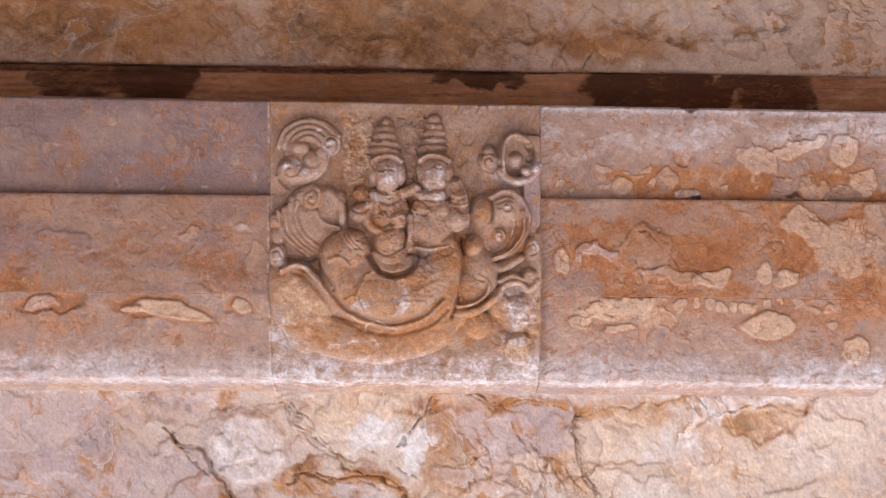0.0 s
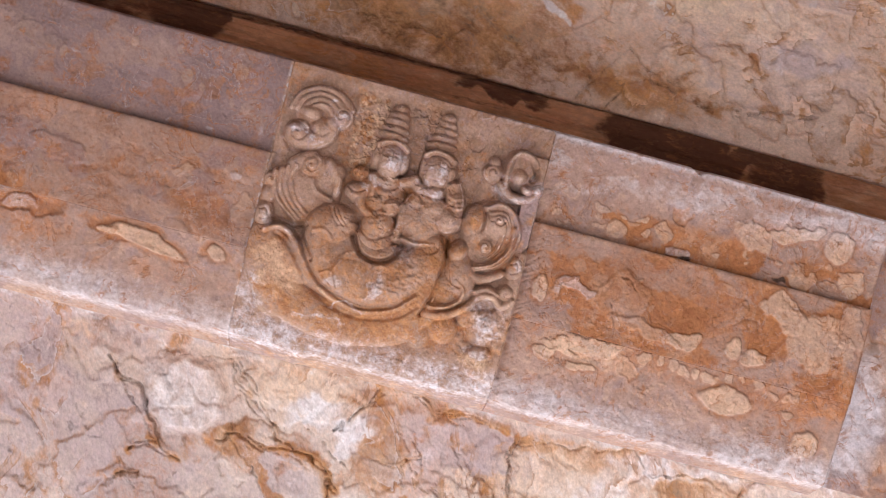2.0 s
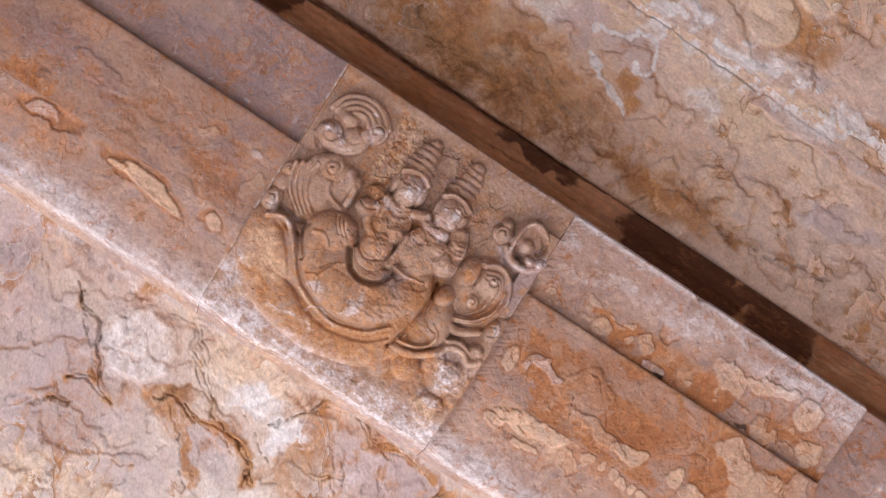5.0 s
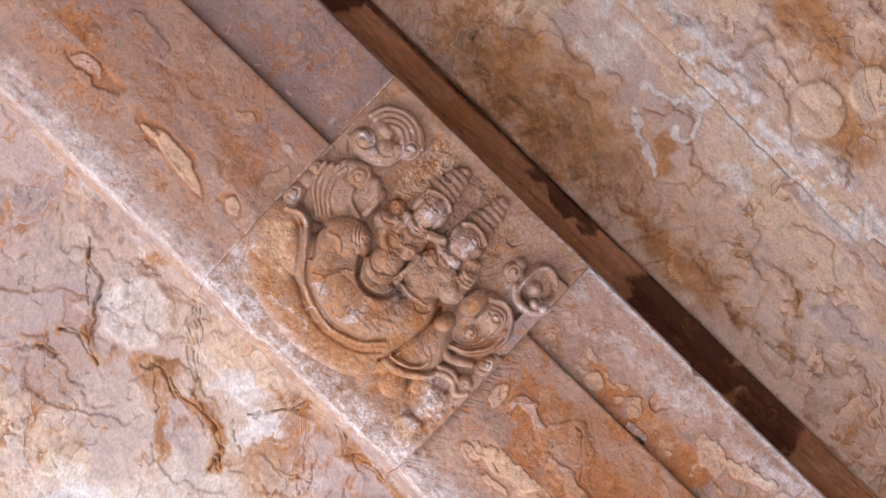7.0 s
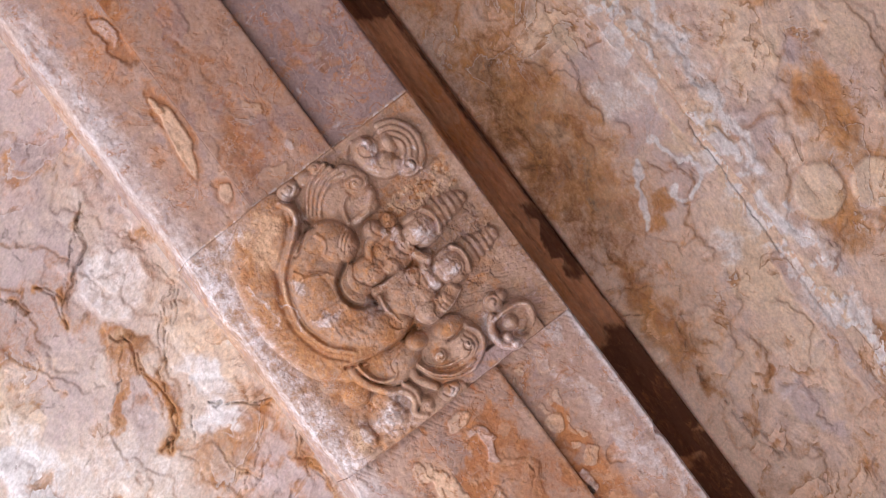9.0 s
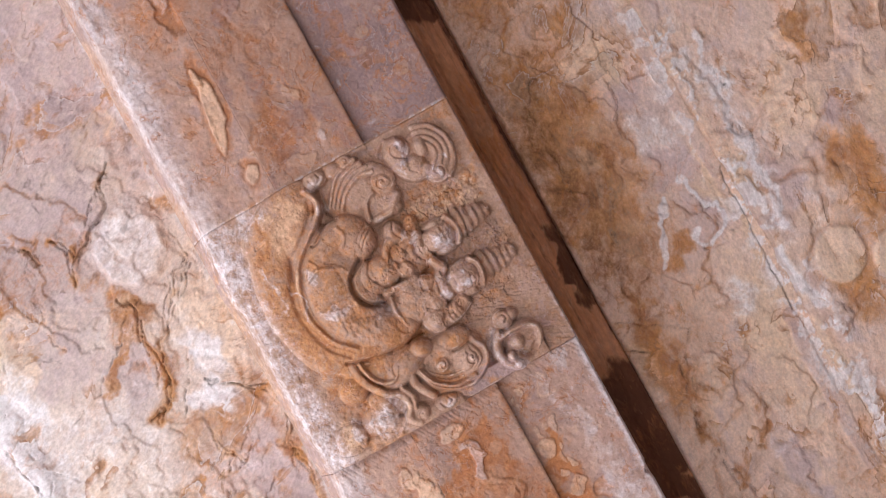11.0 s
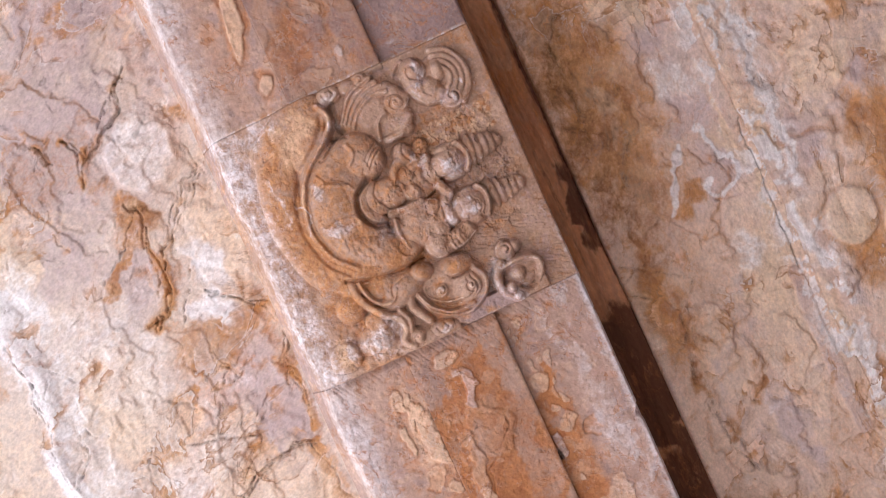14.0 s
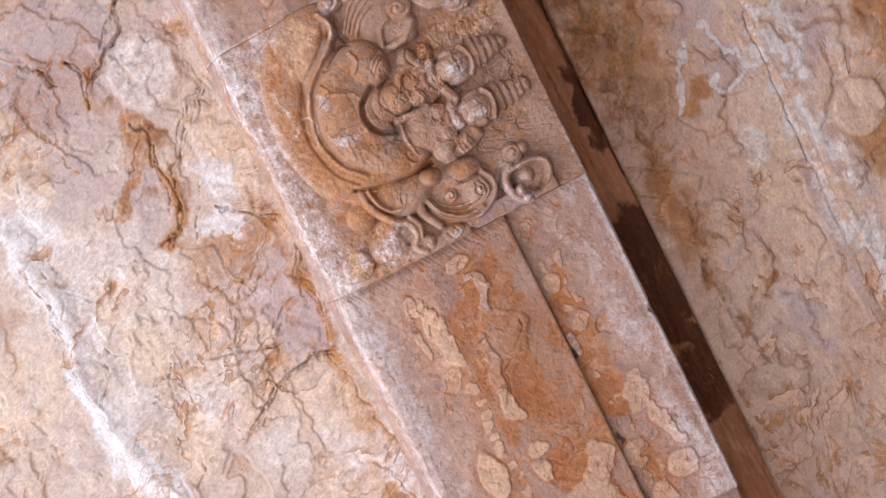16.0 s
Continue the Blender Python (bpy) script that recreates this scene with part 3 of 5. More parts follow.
s.crack([(855, 1102), (883, 1094), (926, 1129)], 3, 0.006, 0.003, 0.7, 0.4)
s.crack([(817, 821), (866, 816), (845, 768)], 3.5, 0.006, 0.004, 0.9, 0.8)
s.crack([(928, 934), (957, 871), (975, 813)], 2.2, 0.004, -0.003, 0.3, 0.4)
s.stain_or_shade("rust", ease(20, 4, s.line([(852, 709), (931, 705), (1022, 722), (1135, 743), (1213, 714), (1315, 697)], 0.9)[0]) * (0.4 + 0.6 * s.n34), 0.95)
s.pit(1192, 843, 14, 5, 40, 0.003, 0.6)
for k in range(34):
    u, v = random.uniform(300, 1500), random.uniform(700, 1350)
    tilt, n = radians(random.uniform(20, 100)), random.uniform(6, 22)
    c, d = n * math.cos(tilt), n * math.sin(tilt)
    s.crack([(u - c, v - d), (u + random.uniform(-5, 5), v + random.uniform(-5, 5)), (u + c, v + d)], 1.8, 0.004, 0.002, random.uniform(0, 0.4))
# whitened ridge across the far part
d, side = s.line([(573, 1138), (697, 1115), (773, 1122), (924, 1145), (1033, 1127), (1145, 1084), (1286, 1057)], 0.6)
s.stain_or_shade("white", ease(34, 8, d) * ease(0.3, 0.5, fbm(s.U / 30, s.V / 30, 61, 4)), 1.0)
s.stain_or_shade("lilac", ease(46, 20, d), 0.5)
s.h += 0.010 * ease(30, 0, d)
s.crack([(649, 1139), (723, 1129), (772, 1145)], 3, 0.009, 0.004, 0.2)
for k in range(16):
    u, v = random.uniform(350, 1500), random.uniform(900, 1350)
    tilt, n = radians(random.uniform(-60, 60)), random.uniform(8, 26)
    c, d = n * math.cos(tilt), n * math.sin(tilt)
    s.crack([(u - c, v - d), (u + random.uniform(-4, 4), v + random.uniform(-4, 4)), (u + c, v + d)], 2.2, 0.005, 0.0025, random.uniform(0, 0.5))
# broad weathering on the lit slab
for kind, k, u, v, ru, rv in (("white", 0.6, 407, 786, 62, 70), ("lilac", 0.75, 363, 945, 120, 130), ("lilac", 0.7, 540, 1030, 90, 50), ("rust", 0.4, 414, 996, 60, 40), ("lilac", 0.7, 639, 882, 60, 60),
                              ("pale", 0.8, 611, 722, 40, 80), ("lilac", 0.7, 920, 751, 60, 70), ("rust", 0.8, 876, 705, 30, 40), ("rust", 0.6, 801, 850, 40, 30), ("pale", 0.8, 1021, 883, 60, 60),
                              ("white", 0.5, 945, 877, 80, 18), ("pale", 0.7, 1046, 1032, 90, 80), ("white", 0.6, 1257, 736, 26, 34), ("rust", 0.8, 1153, 738, 40, 30), ("white", 0.5, 712, 1022, 60, 50)):
    s.stain_or_shade(kind, s.oval(u, v, ru, rv, 0, 0.5, 1.6), k)
s.stain_or_shade("rust", ease(15, 3, s.line([(1014, 721), (1100, 732), (1172, 725), (1254, 700), (1345, 679)], 0.9)[0]), 0.95)
s.crack([(784, 818), (827, 832), (859, 817), (841, 774)], 3, 0.005, 0.003, 0.9, 1.0)
s.crack([(841, 709), (880, 719), (901, 700)], 3, 0.005, 0.003, 0.9, 1.0)
s.crack([(958, 809), (929, 778), (897, 772)], 2.5, 0.004, 0.002, 0.7, 1.0)
s.crack([(831, 1097), (875, 1098), (926, 1132)], 2.2, 0.004, 0.003, 0.4, 1.0)
s.crack([(908, 992), (958, 1005), (999, 1036)], 2.0, 0.003, 0.002, 0.4, 1.0)
s.crack([(421, 877), (374, 840), (351, 799)], 3, 0.006, 0.003, 0.5, 0.8)
# the split beside the smooth grey plate
s.flake(432, 796, 66, 62, 0, 0.008, 0.45, 0.6, "white")
s.crack([(288, 760), (312, 792), (354, 801), (368, 832), (405, 871), (419, 893), (451, 905)], 4, 0.012, 0.006, 0.6, 0.35)
s.streak("dark", 0.4, [(288, 760), (312, 792), (354, 801), (368, 832), (405, 871), (419, 893), (451, 905)], 5, 0.35)
s.crack([(364, 905), (375, 892), (406, 883)], 5, 0.008, 0.003, 0.9, 0.5)
# rust running out of the cracked hollow
s.zone("rust", 1.0, 539, 845, 36, 24)
s.zone("dark", 0.35, 539, 840, 26, 16)
s.crack([(559, 837), (607, 848), (657, 845), (693, 846), (719, 867), (721, 905)], 4, 0.010, 0.006, 0.95, 0.35)
s.crack([(579, 846), (616, 858), (656, 859), (677, 868)], 2.5, 0.006, 0.003, 0.6, 0.4)
s.streak("rust", 0.9, [(554, 867), (579, 881), (611, 914), (642, 950)], 14, 1.0)
s.crack([(661, 799), (704, 828), (738, 843)], 2.2, 0.006, 0.003, 0.2, 0.4)
s.crack([(514, 718), (556, 752), (587, 804), (617, 814)], 2.4, 0.006, 0.0, 0.5, 0.5)
# cream plate against the beam, limed along its broken edge
s.zone("pale", 0.85, 633, 714, 120, 50, -30)
s.zone("white", 0.95, 671, 769, 60, 18, -30)
s.zone("white", 1.0, 732, 795, 40, 24, 0)
s.crack([(700, 792), (734, 750), (758, 717), (762, 699)], 2.6, 0.008, 0.004, 0.1, 0.3)
s.zone("rust", 0.8, 788, 809, 26, 34)
s.streak("rust", 0.95, [(845, 701), (879, 715), (923, 705), (988, 720)], 14, 0.8)
s.crack([(845, 701), (879, 715), (923, 705), (988, 720)], 3, 0.006, 0.004, 0.9, 0.8)
s.crack([(832, 763), (858, 794), (868, 821)], 2.6, 0.006, 0.004, 0.8, 0.5)
s.zone("lilac", 0.7, 493, 970, 150, 70)
s.zone("lilac", 0.7, 298, 874, 120, 90)
s.streak("dark", 0.5, [(344, 988), (375, 953), (409, 937)], 8, 1.4)
s.streak("dark", 0.5, [(517, 1033), (532, 1025), (546, 991)], 6, 1.2)
s.zone("pale", 0.9, 401, 1065, 60, 36)
s.zone("dark", 0.3, 200, 800, 170, 60)
s.zone("rust", 0.5, 230, 740, 90, 30)
for k in range(26):
    u, v = random.uniform(60, 480), random.uniform(700, 1040)
    s.zone("dark", random.uniform(0.3, 0.5), u, v, random.uniform(5, 22), random.uniform(4, 9), random.uniform(0, 60))
# chalky bloom along the far ridge and over the open field
for amount, u, v, ru, rv, turn in ((0.85, 640, 1110, 110, 44, 10), (0.7, 760, 1090, 120, 40, 10), (0.6, 900, 1080, 120, 46, 0), (0.55, 720, 960, 90, 70, 30), (0.5, 1010, 950, 70, 50, 30), (0.6, 1180, 800, 80, 40, 0), (0.6, 1240, 735, 50, 20, 0)):
    s.zone("white", amount, u, v, ru, rv, turn)
for amount, u, v, ru, rv in ((0.7, 1330, 760, 60, 24), (0.6, 1080, 720, 60, 16), (0.6, 870, 715, 50, 16), (0.55, 470, 880, 30, 20), (0.55, 400, 740, 60, 14)):
    s.zone("rust", amount, u, v, ru, rv)
# sharp step of the top layer with an orange margin
s.zone("lilac", 0.8, 883, 795, 80, 60)
s.zone("lilac", 0.8, 993, 806, 30, 40)
s.crack([(938, 909), (956, 860), (977, 811), (1002, 829), (1033, 867)], 2.6, 0.007, -0.004, 0.8, 0.3)
s.streak("rust", 0.75, [(985, 815), (1006, 836), (1033, 872)], 20, 0.8)
s.crack([(1097, 938), (1056, 870), (1017, 790), (1028, 729)], 3, 0.010, 0.006, 0.5, 0.3)
for u, v in ((863, 852), (866, 912), (879, 886)):
    s.zone("rust", 0.9, u, v, 11, 9)
s.zone("rust", 0.5, 797, 867, 40, 50)
s.streak("rust", 0.95, [(1020, 735), (1046, 727), (1120, 737), (1212, 712), (1299, 700)], 16, 1.0)
s.streak("white", 1.0, [(562, 1126), (703, 1111), (766, 1120), (898, 1152), (1039, 1170)], 26, 1.0)
s.streak("white", 1.0, [(929, 1131), (1046, 1118), (1121, 1091)], 40, 0.8)
for line in ([(640, 1144), (678, 1143), (726, 1131), (795, 1144)], [(851, 1102), (883, 1090), (924, 1133)], [(911, 987), (952, 1004)], [(1081, 1018), (1105, 1022), (1131, 1053)]):
    s.crack(line, 2.6, 0.007, 0.004, 0.35, 0.4)
tagged(s.mesh("ceiling", SLAB_OUT, back=0.4), "pale cream and rust sandstone ceiling slab with split layers", "ceiling slab", kind="structure")

# ---- recessed fillet beside the beam ----
s = Sheet(-1570, 3125, level(126, 0.0150), level(230, 0.0125), 0.001302, 0.003, 2.775)
s.h += 0.004 * (fbm(s.U / 160, s.V / 12, 3, 4) - 0.5) + 0.004 * ease(0.45, 0.6, fbm(s.Uw / 60, s.Vw / 20, 4, 4))
for u, v, ru, rv, k in ((140, 140, 75, 60, 0.7), (275, 130, 80, 70, 0.9), (850, 136, 84, 24, 0.8), (1150, 160, 120, 80, 1.0), (1225, 165, 60, 60, 1.0), (1295, 150, 50, 20, 0.8), (1370, 165, 80, 50, 0.85), (-150, 140, 120, 60, 0.8), (1800, 160, 160, 60, 0.8)):
    s.stain_or_shade("dark", s.oval(u, v, ru, rv, 4, 0.22, 1.2), k)
s.stain_or_shade("rust", ease(0.4, 0.7, fbm(s.U / 120, s.V / 20, 8, 4)), 0.5)
# open joint against the slab, narrowing to one end; its shade painted dark
gap = ease(0, 5, level(141, 0.0150)(s.U) - 0.010 * np.maximum(0, s.U) + 4 * s.n9 - s.V) * ease(1250, 900, s.U)
s.h -= 0.02 * gap
s.stain_or_shade("dark", gap, 0.7)
s.h -= 0.006 * ease(0.55, 0.62, fbm(s.U / 400, s.V / 9, 12, 3))
s.stain_or_shade("dark", ease(0.56, 0.66, fbm(s.U / 300, s.V / 7, 14, 4)), 0.4)
s.stain_or_shade("pale", s.oval(1490, 166, 70, 26, 4, 0.3, 1.0), 0.45)
tagged(s.mesh("trim", FILLET, back=0.2), "narrow recessed brown stone fillet with black damp stains", "stone fillet", kind="structure")

# ---- the beam ----
beam = tagged(new("stone_beam"), "moulded sandstone beam with stepped bands, rust stains and pale crusts", "beam")
END_L, END_R, END_X = 477, 957, 1588
T1, T2, T3, T4 = level(181.5, 0.0177), level(349, 0.0106), level(523, 0.0094), level(684, 0.008)
T5 = level(708, 0.008)


def finish(s, seed, pits=0.0015):
    s.h += 0.0016 * (fbm(s.U / 8, s.V / 8, seed, 4, 0.6) - 0.5)
    p = ease(0.66, 0.8, fbm(s.U / 7, s.V / 7, seed + 3, 3))
    s.h -= pits * p
    # rounded end against the next stone
    s.h -= 0.03 * ease(END_X - 16, END_X + 2, s.U) ** 2


def chips(s, seed, u0, u1, v0, v1, count, size, rise=0.0022, tone=0.8):
    """Small crusts scattered over a stretch of a band."""
    rnd = random.Random(seed)
    for k in range(count):
        r = rnd.uniform(0.5, 1.0) * size
        s.flake(rnd.uniform(u0, u1), rnd.uniform(v0, v1), r * rnd.uniform(0.8, 1.8), r * 0.8, rnd.uniform(-30, 30), rise * rnd.uniform(0.5, 1.2), tone * rnd.uniform(0.4, 1), 0.7)


def upper(s, side):
    w = (s.V - T1(s.U)) / (T2(s.U) - T1(s.U))
    s.h += -0.016 * ease(0.0, 1.0, w) - 0.015 * ease(0.03, 0.0, w) + 0.003 * (fbm(s.U / 50, s.V / 40, 7, 5) - 0.5)
    # shade in the crease above the middle band, painted as a dark edge
    s.stain_or_shade("dark", ease(0.95, 1.0, w), 0.5)
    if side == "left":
        s.stain_or_shade("lilac", 0.55 + 0.45 * ease(0.36, 0.6, fbm(s.Uw / 70, s.Vw / 45, 71, 5, 0.6)), 1.0)
        s.stain_or_shade("rust", ease(0.46, 0.68, fbm(s.Uw / 50, s.Vw / 35, 73, 5, 0.6)), 0.55)
        s.stain_or_shade("dark", 0.33 + 0.10 * ease(0.4, 0.7, fbm(s.U / 120, s.V / 60, 75, 5)), 1.0)
        for u, v, r in ((200, 214, 9), (278, 208, 8), (393, 222, 15), (300, 250, 12), (80, 262, 10), (330, 262, 7)):
            s.flake(u, v, r, r, 0, 0.001, 0.5, 0.3)
        s.stain_or_shade("rust", s.oval(393, 222, 18, 18), 0.5)
        s.flake(30, 248, 34, 16, 10, 0.002, 0.4)
        for u, v, ru, rv in ((105, 258, 13, 4), (200, 327, 4, 8), (280, 327, 5, 7), (182, 304, 4, 6), (362, 326, 9, 4), (455, 310, 8, 12)):
            s.stain_or_shade("white", s.oval(u, v, ru, rv, 0, 0.6, 0.9), 0.55)
    else:
        s.stain_or_shade("white", ease(0.16, 0.0, w), 0.9)
        s.stain_or_shade("lilac", ease(0.65, 0.3, w), 0.35)
        s.stain_or_shade("white", ease(0.7, 0.2, w) * ease(0.38, 0.62, fbm(s.Uw / 110, s.Vw / 50, 87, 5)), 0.6)
        s.stain_or_shade("white", ease(30, 2, s.line([(990, 285), (1060, 268), (1150, 245), (1210, 225)], 0.9)[0]), 0.4)
        s.stain_or_shade("white", s.oval(1230, 240, 60, 26, 0, 0.6, 1.4), 0.5)
        s.stain_or_shade("white", ease(30, 2, s.line([(1340, 248), (1430, 228), (1560, 222)], 0.9)[0]), 0.4)
        s.stain_or_shade("rust", ease(0.45, 0.75, w) * ease(0.4, 0.55, fbm(s.Uw / 60, s.Vw / 40, 74, 4)) * ease(960, 1100, s.U), 0.9)
        s.flake(1497, 266, 27, 27, 20, 0.004, 1.0, 0.35)
        s.flake(1415, 262, 52, 12, -14, 0.004, 0.95, 0.5)
        s.flake(1340, 288, 36, 22, 20, 0.003, 0.7, 1.0)
        s.flake(1102, 333, 20, 17, 0, 0.003, 0.7, 0.4)
        s.flake(1182, 312, 16, 14, 0, 0.003, 0.6)
        s.pit(1205, 272, 15, 12, 0, 0.004, 0.7)
        s.flake(1385, 330, 20, 18, 0, 0.003, 0.5, 0.9, "lilac")
        s.flake(1445, 332, 30, 16, 0, 0.003, 0.6, 0.9)
        s.flake(1530, 322, 26, 20, 10, 0.003, 0.7, 0.9)
        s.flake(1220, 335, 30, 14, 5, 0.004, 0.5, 1.2, "white")
        s.stain_or_shade("dark", s.oval(1235, 350, 18, 8, 0, 0.4), 0.9)
        s.stain_or_shade("dark", s.oval(1410, 350, 12, 6, 0, 0.4), 0.8)
        chips(s, 3, 980, 1560, 300, 350, 30, 8)
        # knocked-out notch in the top arris
        s.h -= 0.02 * s.oval(1222, 190, 16, 8, 0, 0.2, 0.4)


def middle(s, side):
    w = (s.V - T2(s.U)) / (T3(s.U) - T2(s.U))
    s.h += 0.003 + 0.003 * (fbm(s.U / 60, s.V / 40, 17, 5) - 0.5) - 0.002 * ease(0.03, 0, w)
    if side == "left":
        s.stain_or_shade("rust", 0.25 + 0.6 * fbm(s.U / 80, s.V / 50, 81, 5), 0.75)
        s.stain_or_shade("dark", 0.27 + 0.12 * ease(0.4, 0.7, fbm(s.Uw / 100, s.Vw / 60, 86, 5)), 1.0)
        s.stain_or_shade("lilac", ease(0.5, 0.62, fbm(s.Uw / 70, s.Vw / 40, 82, 4)), 0.7)
        s.stain_or_shade("lilac", s.oval(30, 430, 70, 50, 0, 0.5, 1.2), 0.9)
        s.stain_or_shade("rust", s.oval(20, 500, 60, 24, 0, 0.5, 1.0), 1.0)
        s.stain_or_shade("rust", s.oval(380, 470, 80, 40, 0, 0.5, 1.0), 0.7)
        s.flake(115, 425, 54, 17, -6, 0.003, 0.5, 1.0, "lilac")
        for u, v, ru, rv, k in ((172, 446, 30, 14, 0.8), (30, 468, 30, 14, 0.8), (212, 474, 20, 14, 0.7), (345, 402, 22, 10, 0.6), (236, 428, 16, 12, 0.5), (405, 405, 20, 12, 0.5), (300, 440, 18, 14, 0.45), (350, 506, 30, 5, 0.5), (270, 400, 22, 12, 0.4)):
            s.stain_or_shade("dark", s.oval(u, v, ru * 1.2, rv * 1.2, 0, 0.8, 1.4), k * 0.5)
            s.stain_or_shade("rust", s.oval(u, v, ru * 1.6, rv * 1.5, 0, 0.8, 1.4), 0.6)
            s.h -= 0.002 * s.oval(u, v, ru, rv, 0, 0.4, 1.2)
        s.flake(432, 398, 11, 10, 0, 0.002, 0.45, 0.5, "white")
        s.flake(450, 450, 14, 20, 0, 0.002, 0.5)
        s.crack([(205, 372), (222, 380), (226, 396)], 2, 0.004, 0.002, 0.1)
        s.flake(330, 412, 24, 8, -10, 0.002, 0.6)
    else:
        s.stain_or_shade("rust", s.oval(1250, 420, 230, 70, 4, 0.7, 1.2) * (0.45 + 0.9 * fbm(s.Uw / 60, s.Vw / 40, 85, 5)), 0.75)
        s.stain_or_shade("rust", 0.32 + 0.6 * ease(0.42, 0.62, fbm(s.Uw / 70, s.Vw / 45, 88, 5)), 0.9)
        s.stain_or_shade("rust", s.oval(1260, 440, 60, 36, 0, 0.5, 1.4), 1.0)
        s.stain_or_shade("rust", s.oval(1410, 450, 60, 50, 30, 0.5, 1.4), 1.0)
        s.stain_or_shade("rust", s.oval(1530, 500, 50, 26, -20, 0.4, 1.4), 1.0)
        s.stain_or_shade("dark", s.oval(1265, 447, 30, 16, 0, 0.6, 1.4), 0.3)
        s.stain_or_shade("lilac", s.oval(1080, 490, 110, 30, 0, 0.7, 1.4), 0.6)
        s.stain_or_shade("pale", ease(0.16, 0.0, w), 0.4)
        s.flake(1140, 445, 44, 46, 0, 0.003, 0.35, 0.9)
        s.flake(1190, 492, 72, 16, 6, 0.004, 0.5, 0.9)
        s.flake(1264, 490, 34, 18, -14, 0.004, 0.85, 0.7)
        s.flake(1060, 444, 42, 14, 8, 0.004, 0.5, 1.2, "white")
        s.flake(995, 462, 13, 26, -8, 0.004, 0.9, 0.7)
        s.flake(1390, 491, 24, 17, -6, 0.004, 0.9, 0.5)
        s.flake(1352, 483, 13, 15, 0, 0.003, 0.8, 0.5)
        s.flake(1425, 402, 36, 26, 20, 0.0035, 0.8, 1.0)
        s.flake(1490, 436, 66, 44, 10, 0.0035, 0.7, 1.3)
        s.flake(1545, 400, 26, 30, 0, 0.003, 0.6, 1.2)
        s.flake(1350, 420, 14, 20, 0, 0.002, 0.4, 1.0)
        s.crack([(1106, 446), (1120, 412), (1150, 410), (1174, 452), (1205, 470), (1250, 478)], 3, 0.003, 0.002, 0.9, 0.6)
        s.crack([(1124, 458), (1132, 486), (1142, 502)], 2.5, 0.005, 0.002, 0.5, 0.3)
        s.crack([(1330, 455), (1352, 438), (1385, 430), (1400, 455), (1380, 476)], 3, 0.003, 0.002, 0.9, 0.6)
        chips(s, 5, 980, 1560, 380, 510, 16, 7, 0.0015, 0.5)


def flank(s):
    """The lower band leans back a little, then its outer side splays up to the ceiling."""
    wave = 10 * (fbm(s.U / 60, s.V / 60, 28, 4) - 0.5)
    v = s.V - T4(s.U) + 10 + wave
    s.h += 0.003 - 0.026 * ease(-190, 0, v) - 0.0024 * np.maximum(0, v - 3) - 0.006 * ease(-14, 6, v)


def limed(s):
    """Lime wash and dust along the outer arris."""
    w = (s.V - T3(s.U)) / (T4(s.U) - T3(s.U))
    n = fbm(s.Uw / 90, s.Vw / 40, 29, 4)
    s.stain_or_shade("white", ease(0.40, 0.85, w) * (0.40 + 0.55 * n) * ease(1.12, 0.98, w), 0.85)
    s.stain_or_shade("pale", ease(0.9, 1.0, w) * (0.3 + 0.5 * fbm(s.Uw / 70, s.Vw / 60, 31, 4)), 0.8)
    s.stain_or_shade("lilac", ease(0.96, 1.04, w) * ease(0.3, 0.6, fbm(s.Uw / 120, s.Vw / 90, 24, 5)), 0.8)


